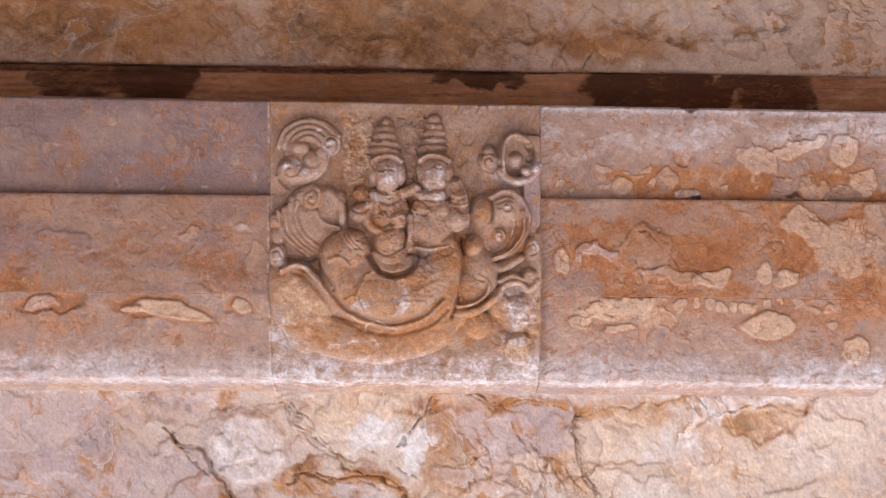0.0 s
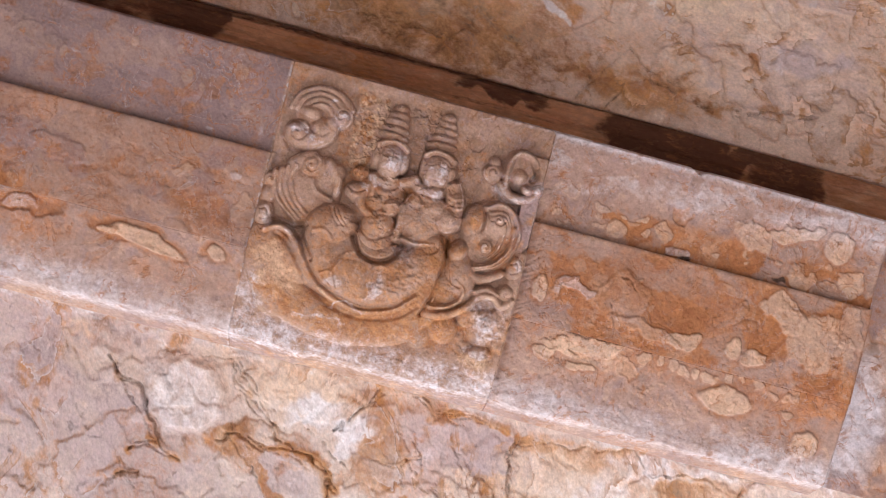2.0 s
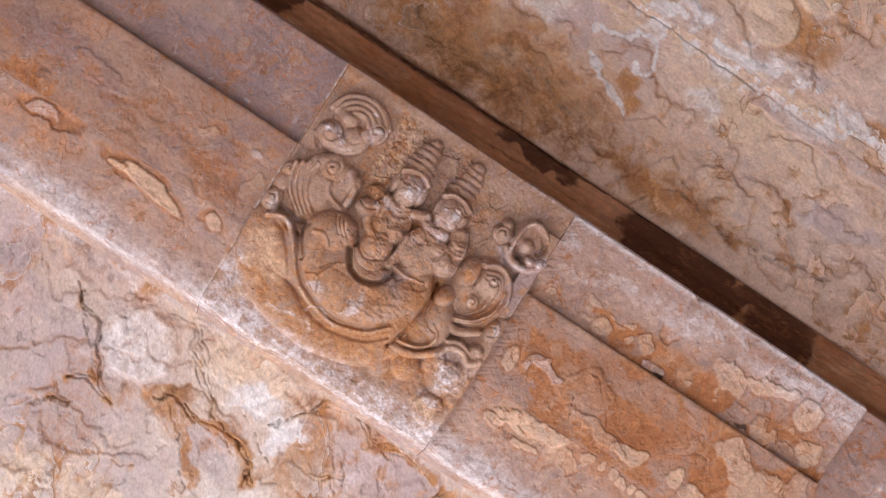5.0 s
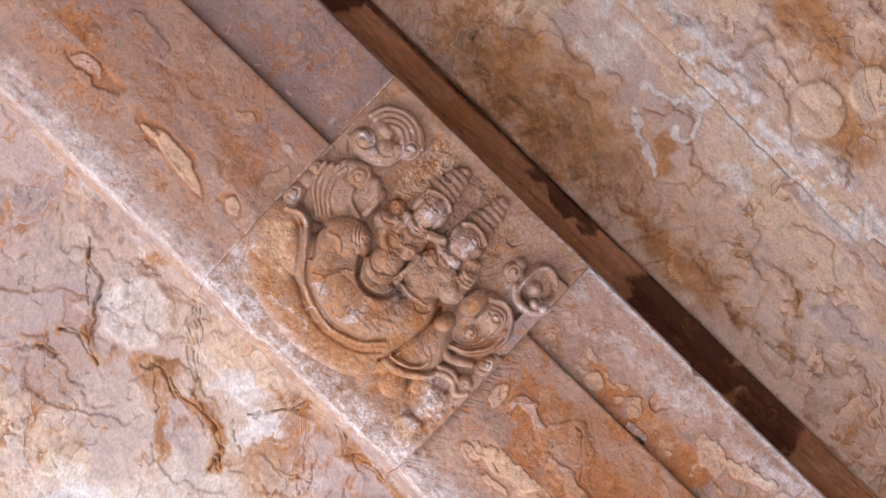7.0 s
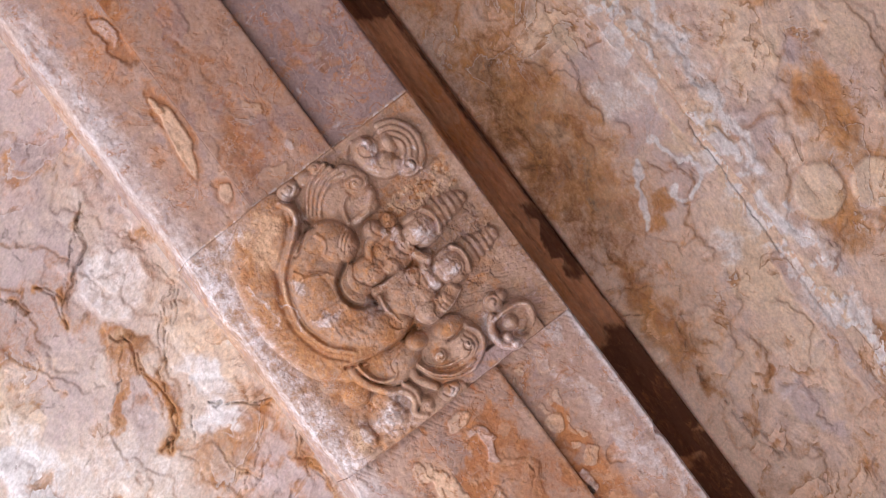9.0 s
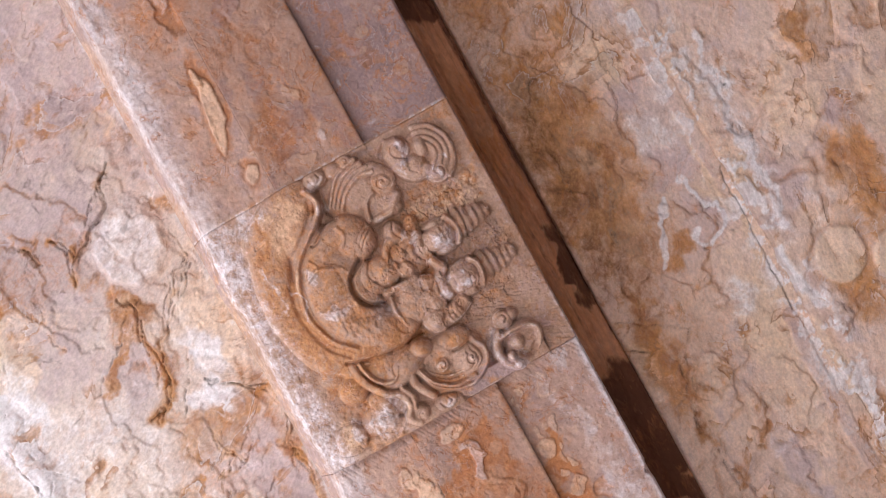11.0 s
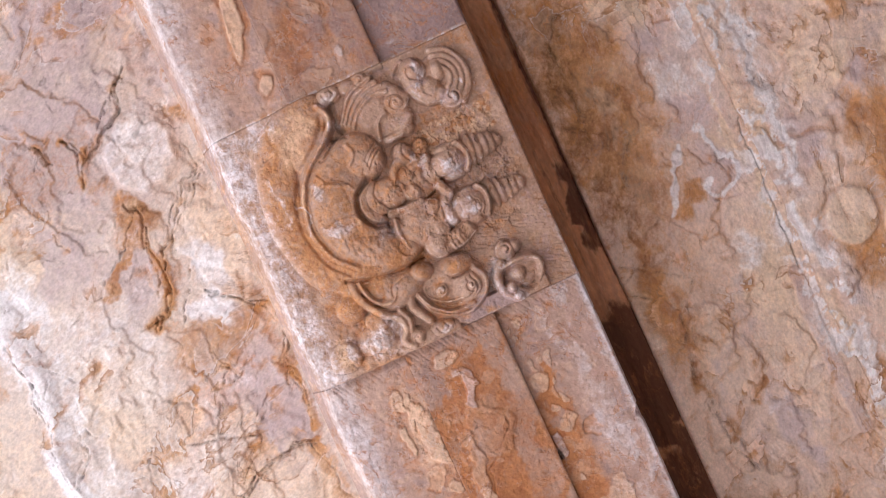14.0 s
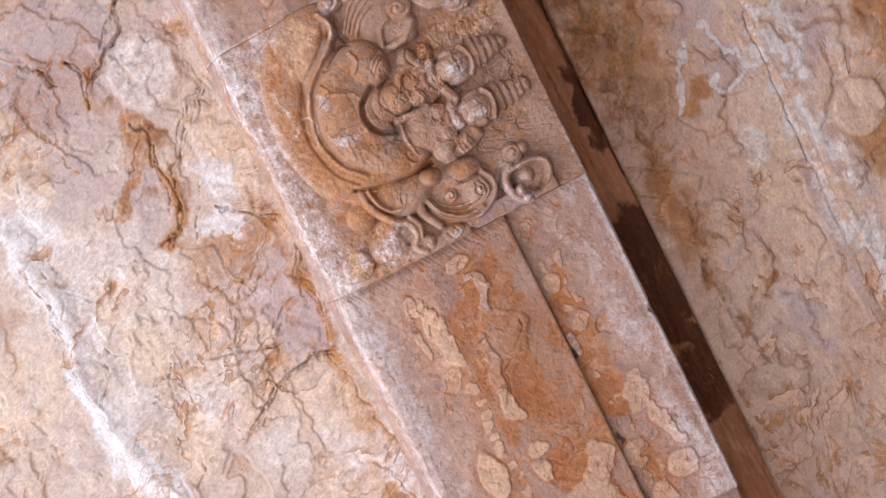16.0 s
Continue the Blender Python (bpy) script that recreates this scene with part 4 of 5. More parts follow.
def lower(s, side):
    w = (s.V - T3(s.U)) / (T4(s.U) - T3(s.U))
    flank(s)
    s.h += 0.004 * (fbm(s.U / 60, s.V / 30, 27, 5) - 0.5)
    limed(s)
    s.stain_or_shade("lilac", ease(0.35, 0.6, w) * ease(0.35, 0.65, fbm(s.Uw / 80, s.Vw / 40, 30, 5)), 0.5)
    if side == "left":
        s.pit(84, 537, 62, 19, 2, 0.006, 0.7)
        s.flake(76, 538, 40, 13, 2, 0.005, 0.42, 1.0, "white")
        s.stain_or_shade("dark", s.oval(142, 540, 14, 14, 0, 0.5), 0.4)
        s.pit(280, 545, 92, 19, 8, 0.004, 0.7)
        s.flake(300, 550, 70, 15, 10, 0.007, 1.0, 0.4)
        s.flake(228, 544, 22, 7, 4, 0.006, 1.0, 0.4)
        s.pit(422, 545, 30, 24, 0, 0.004, 0.6)
        s.flake(427, 545, 19, 17, 30, 0.006, 0.9, 0.6)
        s.stain_or_shade("rust", s.oval(60, 570, 160, 30, 0, 0.6, 1.2), 0.5)
        s.stain_or_shade("rust", s.oval(360, 600, 110, 30, 0, 0.6, 1.2), 0.35)
    else:
        s.stain_or_shade("rust", s.oval(1450, 560, 140, 36, 0, 0.6, 1.4), 0.6)
        s.stain_or_shade("rust", ease(0.6, 0.1, w) * (0.3 + 0.5 * ease(0.4, 0.65, fbm(s.Uw / 70, s.Vw / 35, 89, 5))), 0.8)
        s.stain_or_shade("pale", s.oval(1080, 550, 110, 28, 0, 0.5, 1.6), 0.6)
        s.flake(1361, 577, 48, 23, 4, 0.005, 1.0, 0.5)
        s.flake(1120, 541, 52, 11, -3, 0.004, 0.95, 1.0)
        s.flake(1050, 556, 40, 13, 8, 0.004, 0.9, 1.0)
        s.flake(1024, 574, 17, 13, 0, 0.004, 0.9, 0.8)
        s.flake(1094, 584, 24, 9, -10, 0.004, 0.9, 0.9)
        s.pit(1180, 576, 12, 12, 0, 0.003, 0.7)
        s.flake(1172, 570, 20, 14, 30, 0.002, 0.6, 1.0)
        for u in range(1200, 1500, 26):
            s.flake(u + 7 * math.sin(u), 541 + 3 * math.sin(u * 2.1), 10 + 4 * math.sin(u * 1.3), 9, 0, 0.003, 0.7, 0.8)
        s.flake(1522, 622, 24, 26, 30, 0.004, 0.8, 0.6)
        s.flake(1475, 572, 12, 9, 0, 0.002, 0.7)
        s.stain_or_shade("rust", s.oval(1525, 512, 50, 22, -20, 0.4, 1.4), 1.0)
        chips(s, 9, 990, 1560, 540, 620, 20, 7, 0.002, 0.6)
        s.stain_or_shade("white", ease(END_X - 16, END_X - 4, s.U), 0.7)


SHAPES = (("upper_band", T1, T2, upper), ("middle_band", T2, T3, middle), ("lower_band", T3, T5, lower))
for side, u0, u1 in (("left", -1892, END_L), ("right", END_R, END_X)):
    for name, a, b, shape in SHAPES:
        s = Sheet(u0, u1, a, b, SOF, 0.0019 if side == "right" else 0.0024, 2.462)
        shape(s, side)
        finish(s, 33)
        if side == "right":
            # chisel strokes beside the carved block
            cut = ease(END_R + 46, END_R + 6, s.U) * ease(0.5, 0.62, grain((s.U + 1.6 * s.V) / 5, (s.V - 0.5 * s.U) / 26, 66))
            s.h -= 0.0014 * cut + 0.006 * ease(END_R + 16, END_R, s.U) * ease(320, 350, s.V) * ease(690, 650, s.V)
        else:
            e = ease(END_L - 9, END_L, s.U)
            s.stain_or_shade("white", e * ease(0.4, 0.6, fbm(s.U / 8, s.V / 8, 67, 3)), 0.8)
            s.stain_or_shade("pale", e, 0.7)
            s.h -= 0.001 * ease(END_L - 4, END_L, s.U)
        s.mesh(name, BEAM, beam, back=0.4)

# ---- the next stone of the beam line ----
s = Sheet(END_X + 2, 3446, T1, T4, SOF, 0.003, 2.53)
natural(s, 83, layers=0.006)
s.stain_or_shade("lilac", 0.6 + 0 * s.U, 1.0)
s.stain_or_shade("white", s.oval(1610, 560, 60, 120, 0, 0.6, 1.2), 0.9)
s.stain_or_shade("white", ease(END_X + 14, END_X + 4, s.U), 0.8)
s.stain_or_shade("pale", s.oval(1680, 640, 60, 60, 0, 0.6, 1.2), 0.5)
s.stain_or_shade("dark", s.oval(1620, 420, 20, 40, 0, 0.6, 1.2), 0.5)
tagged(s.mesh("neighbouring_beam", BEAM, back=0.36), "lilac-grey sandstone beam end with whitened edge", "beam")

# ---- carved block: one relief in the middle of the soffit ----
class Carving(Sheet):
    """Heights in drawing units, each form laid over what is there."""

    def begin(self, ground):
        self.c, self.owner = ground + 0 * self.U, np.zeros(self.U.shape, int)
        self.parts, self.now = ["ground_slab"], 0
        k = 0.10
        self.x, self.y = self.U + k * (self.Uw - self.U), self.V + k * (self.Vw - self.V)

    def over(self, f):
        self.owner[f > self.c] = self.now
        self.c = np.maximum(self.c, f)

    def carve(self, name):
        """The forms that follow belong to this part."""
        self.parts.append(name)
        self.now = len(self.parts) - 1

    def dome(self, u, v, ru, rv, high, turn=0, base=-6.0, power=2.0):
        c, s_ = math.cos(radians(turn)), math.sin(radians(turn))
        x, y = self.x - u, self.y - v
        r = (np.abs((x * c + y * s_) / ru) ** power + np.abs((y * c - x * s_) / rv) ** power)
        self.over(np.where(r < 1, base + (high - base) * np.sqrt(np.clip(1 - r, 0, 1)) ** 0.75, -99))

    def far(self, pts):
        best, along = np.full_like(self.x, 1e9), np.zeros_like(self.x)
        n = len(pts) - 1
        for k in range(n):
            (ax, ay), (bx, by) = pts[k], pts[k + 1]
            dx, dy = bx - ax, by - ay
            t = np.clip(((self.x - ax) * dx + (self.y - ay) * dy) / (dx * dx + dy * dy + 1e-9), 0, 1)
            d = np.hypot(self.x - ax - t * dx, self.y - ay - t * dy)
            along = np.where(d < best, (k + t) / n, along)
            best = np.minimum(best, d)
        return best, along

    def tube(self, pts, r0, r1, high, high1=None, base=-6.0):
        pts = bend(pts)
        d, a = self.far(pts)
        r = r0 + (r1 - r0) * a
        h = high + ((high if high1 is None else high1) - high) * a
        self.over(np.where(d < r, base + (h - base) * np.sqrt(np.clip(1 - (d / r) ** 2, 0, 1)) ** 0.6, -99))

    def ridge(self, pts, r, up):
        """A raised cord that follows whatever it lies on."""
        d, a = self.far(bend(pts))
        self.c = self.c + up * np.sqrt(np.clip(1 - (d / r) ** 2, 0, 1))

    def groove(self, pts, r, down):
        d, a = self.far(bend(pts))
        self.c = self.c - down * ease(r, 0, d)

    def curl(self, u, v, r, high, start=0, hand=1, turns=1.4):
        """A ball with a spiral cut into it."""
        self.dome(u, v, r, r, high)
        pts = []
        for k in range(15):
            f = k / 14
            a = radians(start) + hand * f * turns * 2 * math.pi
            pts.append((u + r * (0.86 - 0.72 * f) * math.cos(a), v + r * (0.86 - 0.72 * f) * math.sin(a)))
        self.groove(pts, max(2.2, r * 0.16), high * 0.18)


def bend(pts, n=6):
    """A smooth line through the points."""
    if len(pts) < 3:
        return pts
    p = [pts[0], *pts, pts[-1]]
    out = []
    for k in range(1, len(p) - 2):
        for j in range(n):
            t = j / n
            out.append(tuple(0.5 * (2 * p[k][i] + (p[k + 1][i] - p[k - 1][i]) * t + (2 * p[k - 1][i] - 5 * p[k][i] + 4 * p[k + 1][i] - p[k + 2][i]) * t * t
                                    + (3 * p[k][i] - p[k - 1][i] - 3 * p[k + 1][i] + p[k + 2][i]) * t ** 3) for i in (0, 1)))
    return out + [pts[-1]]


s = Carving(END_L, END_R, T1, T5, SOF, 0.0013, 2.462)
s.begin(-5.0)
# plain margin above and plinth below
s.c += 5 * ease(207, 192, s.V) * ease(800, 700, s.U) + 4 * ease(488, 479, s.U) * ease(200, 215, s.V)
s.over(np.where(s.V > 560, -5 + 9 * ease(585, 640, s.V + 10 * np.sin(s.U / 60)), -99))
s.c += 5 * ease(900, 930, s.U) * ease(245, 225, s.V)
# rough uncut ground round the heads
rough = ease(598, 612, s.U) * ease(670, 655, s.U) * ease(196, 208, s.V) * ease(345, 330, s.V)
s.c += rough * (4 + 14 * (fbm(s.U / 14, s.V / 14, 19, 4, 0.6) - 0.4))
rough2 = ease(705, 715, s.U) * ease(760, 745, s.U) * ease(196, 208, s.V) * ease(300, 280, s.V)
s.c += rough2 * (3 + 8 * (fbm(s.U / 14, s.V / 14, 21, 4, 0.6) - 0.4))
# smooth flat strip at the far edge
s.over(np.where((s.U > 925) & (s.U < 957 - 10 * ease(395, 412, s.V)) & (s.V > 240) & (s.V < 411), 17 + 3 * s.n9, -99))

edge = ease(925, 945, s.U + 4 * np.sin(s.V / 17)) * ease(400, 415, s.V) * ease(668, 640, s.V)
s.over(np.where(edge > 0, -5 + 24 * edge, -99))
s.over(np.where((s.U < 492) & (s.V > 345) & (s.V < 680), -5 + 8 * ease(490, 480, s.U), -99))
# scroll in the upper corner
s.carve("leaf_scroll")
s.dome(548, 258, 48, 38, 15, -10)
for k in range(4):
    s.tube([(548 + (54 - 11 * k) * math.cos(radians(a)), 264 + (48 - 10 * k) * math.sin(radians(a))) for a in (186, 215, 245, 275, 305, 335)], 6.5, 7.5, 17 + 4 * k, 22 + 3 * k)
s.tube([(572, 272), (567, 292), (548, 306), (522, 312)], 15, 19, 30)
s.dome(556, 284, 22, 22, 33)
s.dome(532, 262, 21, 14, 37, 8)
s.curl(516, 302, 25, 36, 210, 1, 1.2)
s.curl(585, 257, 20, 34, 90, -1, 1.1)
s.ridge([(490, 312), (494, 326), (503, 336)], 4, 6)

# first figure
s.carve("crowned_figure")
for k, (v, r) in enumerate(((217, 13), (228, 19), (241, 23), (254, 26), (267, 28))):
    s.dome(683 - k, v, r, 9, 24 + 4 * k, 3)
s.dome(682, 250, 22, 44, 25, 0, -6, 2.0)
s.dome(683, 296, 27, 40, 34)
s.tube([(660, 286), (672, 280), (684, 278), (698, 280), (709, 286)], 6, 6, 44)
s.dome(661, 308, 10, 24, 34)
s.dome(709, 308, 10, 24, 32)
s.dome(685, 312, 23, 31, 50, 0, 6, 2.5)
s.ridge([(685, 300), (685, 316)], 4, 4)
s.groove([(670, 305), (678, 303)], 3, 3)
s.groove([(691, 303), (700, 305)], 3, 3)
s.groove([(678, 327), (692, 327)], 2.5, 3)
s.dome(690, 372, 36, 34, 32)
s.dome(690, 346, 24, 16, 40)
s.ridge([(664, 350), (680, 366), (700, 364), (716, 350)], 4, 4)
s.ridge([(668, 342), (682, 355), (698, 354), (712, 342)], 3, 3)
s.dome(677, 388, 19, 20, 44)
s.dome(706, 388, 17, 18, 42)
s.dome(690, 424, 30, 34, 42)
s.dome(690, 450, 33, 27, 36)
s.groove([(662, 440), (684, 452), (714, 438)], 3, 6)
s.tube([(660, 356), (650, 384), (660, 404), (682, 408)], 13, 9, 34, 40)
s.tube([(664, 345), (668, 374)], 11, 10, 40)
s.dome(640, 344, 16, 15, 32)
for u in (632, 640, 648):
    s.groove([(u, 334), (u + 1, 356)], 2.2, 5)
s.dome(640, 378, 22, 20, 36)
s.groove([(624, 372), (640, 378), (656, 370)], 3, 6)

# second figure
s.carve("crowned_figure")
for k, (v, r) in enumerate(((212, 12), (224, 17), (237, 21), (250, 24), (263, 27))):
    s.dome(768 - k * 0.5, v, r, 9, 22 + 4 * k, -2)
s.dome(767, 246, 20, 44, 24, 0, -6, 2.0)
s.dome(768, 298, 28, 40, 34)
s.tube([(744, 285), (755, 278), (768, 276), (782, 278), (794, 285)], 6, 6, 44)
s.dome(745, 306, 9, 24, 32)
s.dome(793, 306, 10, 24, 34)
s.dome(768, 309, 25, 32, 50, 0, 6, 2.5)
s.ridge([(769, 298), (769, 314)], 4, 4)
s.groove([(752, 302), (762, 300)], 3, 3)
s.groove([(775, 300), (786, 302)], 3, 3)
s.groove([(760, 325), (776, 325)], 2.5, 3)
s.dome(764, 396, 38, 52, 38, 0, -6, 2.5)
s.dome(746, 372, 20, 22, 42)
s.dome(786, 372, 18, 20, 42)
s.dome(768, 344, 26, 16, 42)
s.ridge([(744, 346), (758, 359), (776, 360), (796, 346)], 4, 4)
s.tube([(738, 437), (764, 442), (792, 435)], 5, 5, 38)
s.tube([(714, 342), (732, 338), (748, 346)], 10, 13, 32)
s.dome(734, 334, 13, 11, 38)
s.tube([(728, 384), (730, 408), (726, 438)], 9, 8, 34)
s.tube([(803, 330), (812, 352), (812, 376)], 17, 18, 36)
for v in (346, 354, 362):
    s.ridge([(798, v), (812, v + 4), (826, v)], 3, 4)
s.dome(808, 386, 25, 26, 48)
s.groove([(790, 398), (808, 406), (826, 396)], 3, 6)

# fan of feathers
s.carve("feather_fan")
s.dome(560, 396, 56, 60, 14)
s.dome(585, 368, 26, 40, 24, -20)
s.dome(556, 394, 30, 40, 26, -15, -6, 2.6)
s.curl(553, 351, 22, 36, 160, 1, 1.3)
s.tube([(522, 356), (532, 348), (548, 338)], 12, 14, 26)
for k in range(4):
    s.tube([(528 - 11 * k, 358 + 6 * k), (526 - 9 * k, 385 + 5 * k), (538 - 7 * k, 412 + 5 * k), (562 - 5 * k, 434 + 6 * k)], 6.5, 5, 30 - 2 * k, 24)
s.tube([(562, 374), (572, 392), (600, 402)], 6, 5, 30)
s.tube([(584, 340), (602, 360), (606, 392)], 9, 8, 30)
s.dome(600, 352, 14, 16, 28)
s.curl(490, 392, 15, 22, 0, 1, 1.0)
s.dome(492, 416, 14, 18, 20)
s.dome(491, 452, 17, 24, 28)
s.groove([(484, 446), (494, 442), (500, 456), (488, 462)], 3, 6)
s.curl(491, 500, 15, 22, 90, 1, 1.0)

# great coil: outer body, rim and swelling inner body
s.carve("serpent_coil")
s.tube([(505, 500), (520, 550), (566, 588), (630, 606), (700, 606), (762, 588), (800, 548)], 38, 36, 25)
s.tube([(500, 520), (540, 515), (560, 530)], 30, 40, 24)
s.tube([(505, 540), (545, 575), (600, 602), (660, 617), (720, 616), (780, 600), (806, 580)], 5, 5, 20)
s.tube([(788, 430), (802, 470), (798, 525), (770, 566)], 20, 32, 33, 28)
s.dome(678, 510, 118, 66, 34, 4, -6, 2.6)
s.tube([(596, 450), (604, 490), (636, 528), (690, 545), (744, 526), (786, 470)], 30, 34, 38)
s.dome(612, 444, 44, 40, 44, -10)
s.dome(623, 428, 22, 21, 50)
for off in (-7, 1, 9):
    s.groove([(610 + off, 414), (620 + off, 428), (632 + off, 440)], 2.6, 6)
s.ridge([(584, 462), (600, 455), (612, 460), (618, 470)], 3.5, 4)
s.dome(664, 524, 36, 34, 41, 0, 10, 4.0)
s.ridge([(652, 486), (638, 510), (634, 530), (642, 550)], 4, 5)
s.ridge([(702, 496), (700, 522), (702, 552)], 3.5, 3)
s.tube([(500, 478), (526, 468), (552, 480), (578, 510), (606, 546), (650, 570), (696, 578), (744, 566), (786, 532)], 6.5, 6.5, 33)
s.groove([(520, 482), (546, 492), (570, 520), (600, 558), (648, 584), (698, 591), (752, 578), (792, 548)], 6, 5)
s.groove([(560, 478), (590, 520), (620, 548), (660, 562), (700, 566), (748, 552), (780, 524)], 4, 4)
s.groove([(652, 452), (672, 480), (700, 488), (728, 476), (740, 452)], 7, 26)
s.groove([(572, 455), (566, 470), (590, 500), (592, 512)], 4, 10)
s.groove([(508, 455), (540, 462), (560, 456)], 8, 14)
s.ridge([(632, 508), (648, 486), (676, 478), (700, 488)], 2.6, 3)
s.ridge([(612, 530), (632, 522), (640, 552), (612, 530)], 2.6, 3)
s.ridge([(706, 496), (712, 520), (702, 556)], 2.6, 3)
patch = ease(702, 708, s.U) * ease(800, 780, s.U) * ease(448, 456, s.V) * ease(560, 550, s.V)
s.c += patch * 7 * (fbm(s.U / 9, s.V / 6, 23, 3, 0.6) - 0.5)

# beast and scrolls of the other corner
s.carve("leaf_scroll")
s.dome(912, 270, 34, 36, 20)
s.tube([(892, 312), (889, 286), (891, 258), (906, 242), (926, 246), (936, 258)], 6, 6, 32)
s.tube([(884, 304), (902, 318), (926, 320), (946, 308), (953, 296)], 9, 8, 32)
s.groove([(932, 256), (940, 272), (934, 284)], 8, 18)
s.dome(911, 283, 16, 16, 40)
s.dome(930, 304, 12, 11, 40)
s.dome(947, 300, 11, 13, 38)
s.curl(866, 287, 19, 30, 60, 1, 0.8)
s.dome(864, 268, 12, 12, 24)
s.carve("beast_scroll")
s.dome(886, 398, 52, 66, 20, -15)
s.dome(900, 372, 36, 34, 36)
s.tube([(868, 350), (890, 338), (918, 350), (934, 380), (930, 412)], 6, 6, 32)
for k in range(3):
    s.groove([(876 + 3 * k, 352 + 8 * k), (898 + 2 * k, 346 + 8 * k), (916 - 2 * k, 362 + 7 * k), (920 - 4 * k, 388 + 3 * k)], 2.6, 6)
s.curl(894, 364, 12, 42, 0, 1, 0.9)
s.curl(883, 417, 15, 36, 90, 1, 0.9)
s.tube([(924, 376), (926, 410), (908, 440), (876, 456)], 9, 7, 34)
for k in range(4):
    s.groove([(930 - 9 * k, 384 + 3 * k), (926 - 9 * k, 414 + 2 * k), (904 - 8 * k, 444 - k), (868, 462 - 8 * k)], 2.8, 8)
s.tube([(866, 470), (890, 474), (920, 456)], 10, 9, 26)
s.dome(854, 376, 24, 32, 32)
s.groove([(866, 352), (872, 380), (864, 404)], 4, 14)
s.dome(862, 402, 16, 18, 24)
s.groove([(816, 420), (819, 470), (812, 520), (800, 560)], 5, 14)
s.dome(838, 436, 18, 22, 42)
s.dome(852, 478, 28, 50, 36, -20)
s.dome(836, 506, 30, 32, 30, 20, -6, 2.6)
s.tube([(848, 486), (864, 500), (858, 522), (836, 536), (812, 540)], 5, 5, 38)
s.groove([(834, 470), (842, 492), (858, 496)], 3, 7)
s.tube([(808, 556), (840, 550), (872, 530), (894, 504), (920, 500), (936, 512), (950, 498)], 9, 8, 28)
s.groove([(812, 547), (842, 541), (868, 522), (884, 500)], 3, 9)
s.tube([(884, 498), (906, 488), (926, 494)], 6, 6, 26)
s.dome(942, 442, 17, 26, 28)
s.groove([(934, 436), (944, 432), (948, 446), (938, 452)], 3, 6)
s.curl(940, 486, 18, 28, 200, 1, 1.0)
# worn lumps at the foot
s.carve("worn_foot")
s.dome(846, 574, 27, 26, 24)
s.dome(806, 590, 24, 30, 16)
s.dome(884, 540, 22, 24, 18)
s.dome(914, 558, 30, 34, 18)
s.dome(940, 540, 18, 30, 20)
s.dome(924, 620, 32, 30, 20, 10, -6, 3.0)
s.dome(540, 600, 40, 26, 14, 20)
s.groove([(545, 585), (548, 602)], 3, 5)
lumps = ease(860, 880, s.U) * ease(505, 530, s.V) * ease(640, 600, s.V)
s.c += lumps * 16 * (fbm(s.U / 16, s.V / 16, 25, 4, 0.55) - 0.5)

# wear: softened edges, tool marks, pitting
for k in range(4):
    p = np.pad(s.c, 1, mode="edge")
    s.c = (4 * s.c + p[:-2, 1:-1] + p[2:, 1:-1] + p[1:-1, :-2] + p[1:-1, 2:]) / 8
worn = ease(590, 630, s.U) * ease(850, 820, s.U) * ease(480, 440, s.V) * ease(190, 215, s.V)
s.c += worn * (6.0 * (fbm(s.U / 18, s.V / 14, 58, 4, 0.5) - 0.5) - 5.0 * ease(0.56, 0.7, fbm(s.U / 26, s.V / 20, 59, 4)))
s.c += 5.0 * (fbm(s.U / 26, s.V / 26, 35, 5, 0.55) - 0.5) + 1.4 * (fbm(s.U / 6, s.V / 6, 32, 3, 0.6) - 0.5)
s.c -= 1.2 * ease(0.62, 0.8, fbm(s.U / 7, s.V / 7, 34, 3)) * ease(0.4, 0.6, fbm(s.U / 40, s.V / 40, 33, 3))
tool = ease(800, 812, s.U) * ease(395, 370, s.V) * ease(0.5, 0.62, grain((s.U + 0.4 * s.V) / 3.5, (s.V - 0.4 * s.U) / 16, 68))
s.c -= 1.5 * tool * (s.c < 4)
# the foot of the block follows the splayed flank of the lower band
s.c *= ease(700, 672, s.V)
s.h = s.c * SOF * 0.95 - 0.003
flank(s)
s.h -= 0.003 * ease(3, 0, s.U - END_L) + 0.004 * ease(4, 0, END_R - s.U)
s.h -= 0.012 * ease(T1(s.U) + 4, T1(s.U), s.V)
# weathering colours
band = s.line([(500, 505), (530, 560), (600, 596), (690, 606), (770, 585), (805, 520), (806, 450)], 0.5)[0]
s.stain_or_shade("rust", ease(66, 20, band) * (0.5 + 0.8 * fbm(s.Uw / 50, s.Vw / 40, 53, 5)), 0.75)
s.stain_or_shade("rust", s.oval(690, 520, 120, 60, 0, 0.6, 1.0), 0.6)
s.stain_or_shade("rust", s.oval(690, 430, 60, 50, 0, 0.6, 1.0), 0.55)
s.stain_or_shade("rust", s.oval(765, 400, 50, 60, 0, 0.6, 1.2), 0.4)
s.stain_or_shade("rust", s.oval(600, 450, 60, 50, 0, 0.6, 1.2), 0.5)
s.stain_or_shade("rust", ease(0.45, 0.7, fbm(s.Uw / 60, s.Vw / 60, 54, 5)), 0.6)
s.stain_or_shade("rust", s.oval(840, 480, 50, 60, 0, 0.6, 1.0), 0.4)
s.stain_or_shade("rust", s.oval(570, 420, 70, 60, 0, 0.6, 1.0), 0.25)
s.stain_or_shade("rust", s.oval(850, 572, 60, 30, 0, 0.5, 1.2), 0.75)
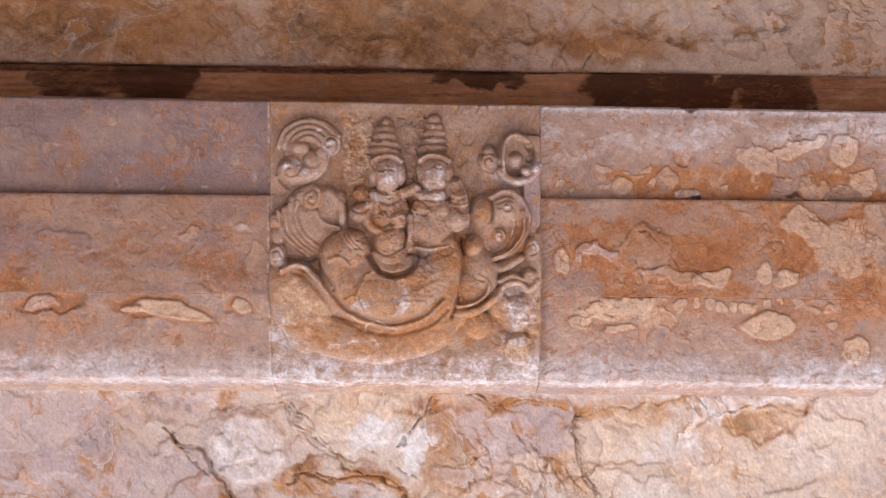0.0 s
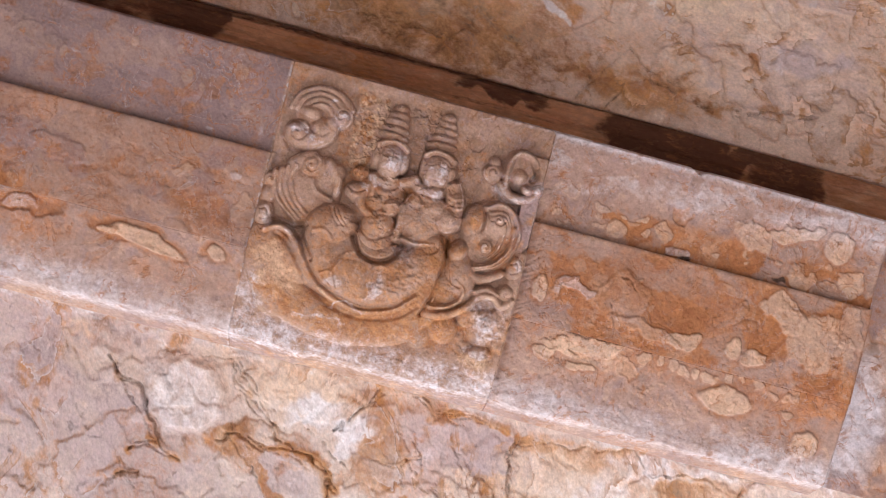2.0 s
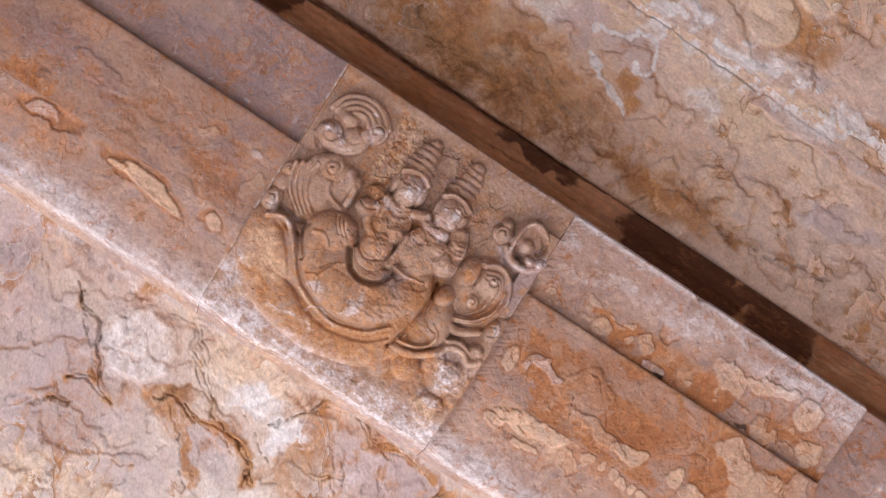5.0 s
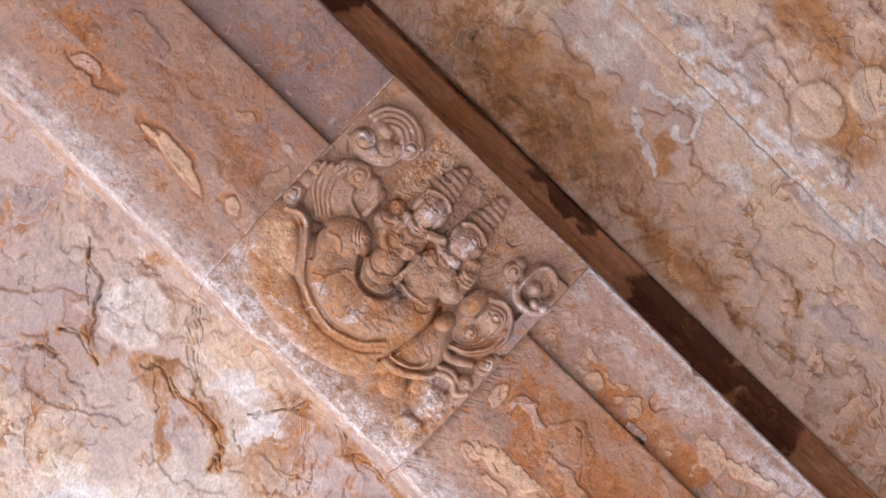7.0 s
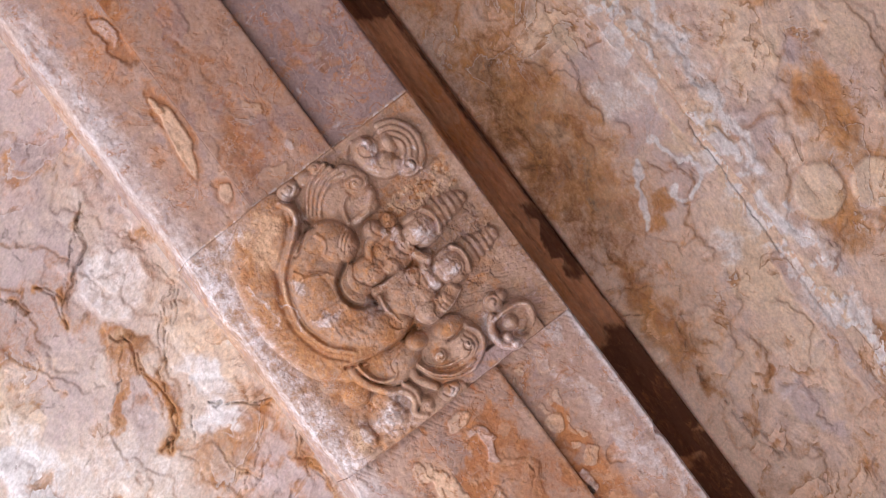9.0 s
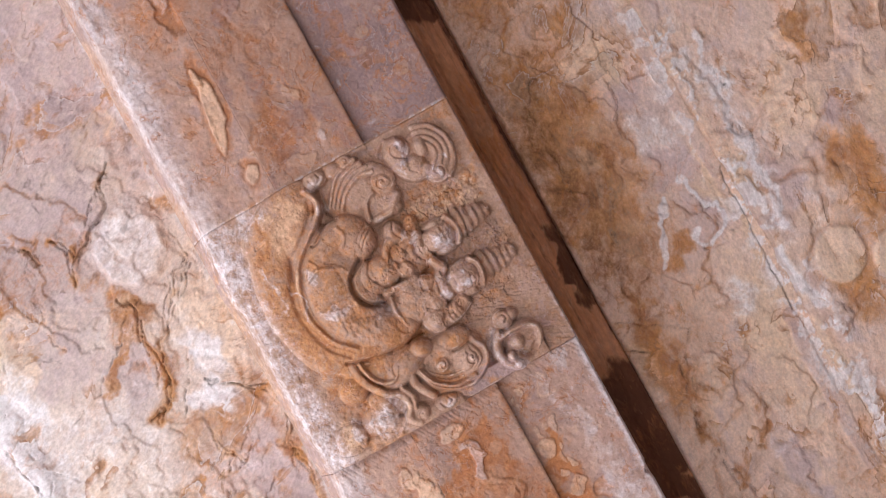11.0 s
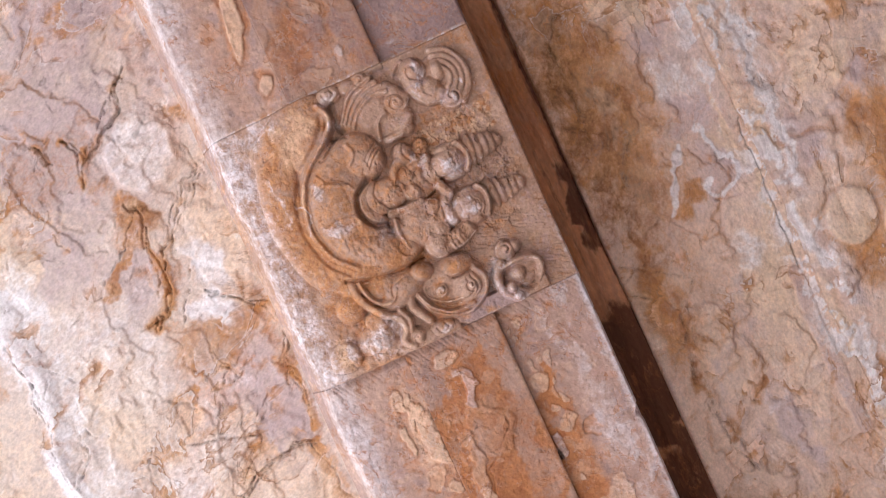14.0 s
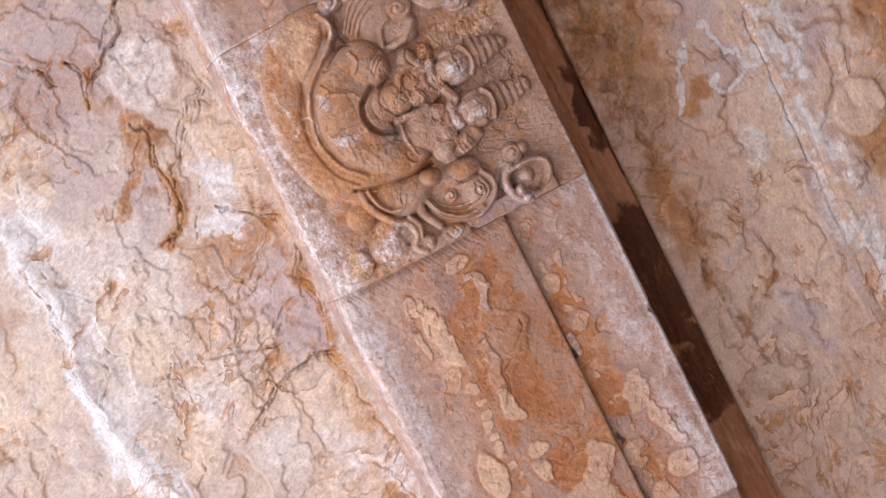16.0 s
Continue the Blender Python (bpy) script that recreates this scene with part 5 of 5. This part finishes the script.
s.stain_or_shade("rust", s.oval(925, 622, 30, 26, 0, 0.5, 1.0), 0.6)
s.stain_or_shade("rust", s.oval(852, 380, 24, 30, 0, 0.5), 0.7)
s.stain_or_shade("rust", rough * ease(0.45, 0.6, fbm(s.U / 20, s.V / 20, 36, 4)), 0.7)
s.stain_or_shade("pale", rough * ease(0.5, 0.6, fbm(s.U / 8, s.V / 8, 37, 3)), 0.8)
s.stain_or_shade("pale", s.oval(545, 540, 60, 34, 20, 0.6, 1.4), 0.6)
s.stain_or_shade("pale", s.oval(925, 625, 26, 20, 0, 0.6, 1.4), 0.8)
s.stain_or_shade("lilac", ease(470, 380, s.V) * (0.1 + 0.5 * fbm(s.U / 60, s.V / 60, 38, 4)), 0.75)
s.stain_or_shade("lilac", s.oval(942, 360, 26, 70, 0, 0.4), 0.95)
for u, v, ru, rv in ((666, 350, 8, 18), (760, 332, 14, 7), (735, 335, 12, 8), (500, 600, 22, 50), (920, 560, 34, 40), (915, 600, 30, 14), (646, 366, 16, 8), (690, 278, 24, 5), (490, 452, 14, 22), (900, 318, 34, 8), (944, 300, 12, 12), (944, 440, 12, 18), (900, 520, 36, 12),
                     (640, 535, 16, 14), (545, 470, 20, 5), (630, 605, 60, 4), (680, 577, 60, 4), (510, 562, 20, 10), (710, 530, 12, 26), (750, 465, 24, 18)):
    s.stain_or_shade("white", s.oval(u, v, ru, rv, 0, 0.6, 1.0), 0.55)
for u, v, ru, rv in ((690, 352, 30, 12), (768, 348, 30, 12), (690, 305, 18, 22), (770, 305, 18, 22), (735, 345, 14, 10), (650, 380, 14, 14), (905, 300, 40, 26), (520, 300, 26, 18), (590, 260, 14, 14)):
    s.stain_or_shade("lilac", s.oval(u, v, ru, rv, 0, 0.8, 1.2), 0.6)
    s.stain_or_shade("white", s.oval(u, v, ru, rv, 0, 0.8, 1.6) * ease(0.4, 0.6, fbm(s.U / 12, s.V / 9, 64, 4)), 0.6)
limed(s)
s.stain_or_shade("lilac", ease(610, 640, s.V), 0.45)
s.stain_or_shade("white", ease(200, 188, s.V) * ease(800, 900, s.U), 0.5)
# shade of the deep groove below the first figure, painted dark
s.stain_or_shade("dark", ease(9, 2, s.line([(652, 456), (680, 484), (712, 484), (738, 452)], 0.4)[0]), 0.4)
# raised edges are rubbed paler
soft = s.c
for k in range(6):
    p = np.pad(soft, 1, mode="edge")
    soft = (p[:-2, 1:-1] + p[2:, 1:-1] + p[1:-1, :-2] + p[1:-1, 2:]) / 4
crest = ease(0.3, 1.5, s.c - soft) * ease(0.34, 0.56, fbm(s.U / 26, s.V / 26, 40, 4))
s.stain_or_shade("pale", crest, 0.6)
s.stain_or_shade("white", crest * (0.3 + 0.5 * ease(520, 420, s.V)), 0.5)
# tiny islands join the form beside them
for again in range(3):
    label = np.arange(s.owner.size).reshape(s.owner.shape)
    for j in range(400):
        old = label
        for ax, sh in ((0, 1), (0, -1), (1, 1), (1, -1)):
            near, same = np.roll(label, sh, ax), np.roll(s.owner, sh, ax) == s.owner
            label = np.where(same, np.minimum(label, near), label)
        label = label.ravel()[label]
        if (old == label).all():
            break
    names, counts = np.unique(label, return_counts=True)
    lone = np.isin(label, names[counts < 2500])
    if again == 2 or not lone.any():
        break
    for j in range(120):
        for ax, sh in ((0, 1), (0, -1), (1, 1), (1, -1)):
            take = lone & ~np.roll(lone, sh, ax)
            s.owner = np.where(take, np.roll(s.owner, sh, ax), s.owner)
            lone = lone & ~take
relief = tagged(new("carved_relief"), "deeply carved sandstone relief of crowned figures on a coiled serpent", "relief carving")
LOOKS = {"crowned_figure": "worn plain figure with a tall tiered crown", "serpent_coil": "rust-orange coiled serpent body", "leaf_scroll": "curled leaf scroll, rubbed pale",
         "feather_fan": "ribbed fan of feathers with a spiral", "beast_scroll": "scrolled beast head with ribbed neck", "worn_foot": "broken lumps of worn stone", "ground_slab": "tooled flat ground of the block"}
own = s.owner[:-1, :-1].ravel()
for k, name in enumerate(s.parts):
    if (own == k).any():
        for n in np.unique(label[:-1, :-1].ravel()[own == k]):
            s.mesh(name if k else "ground_slab", CARVED, relief, 0.06 if k else 0.39, LOOKS.get(name, ""), only=(own == k) & (label[:-1, :-1].ravel() == n))
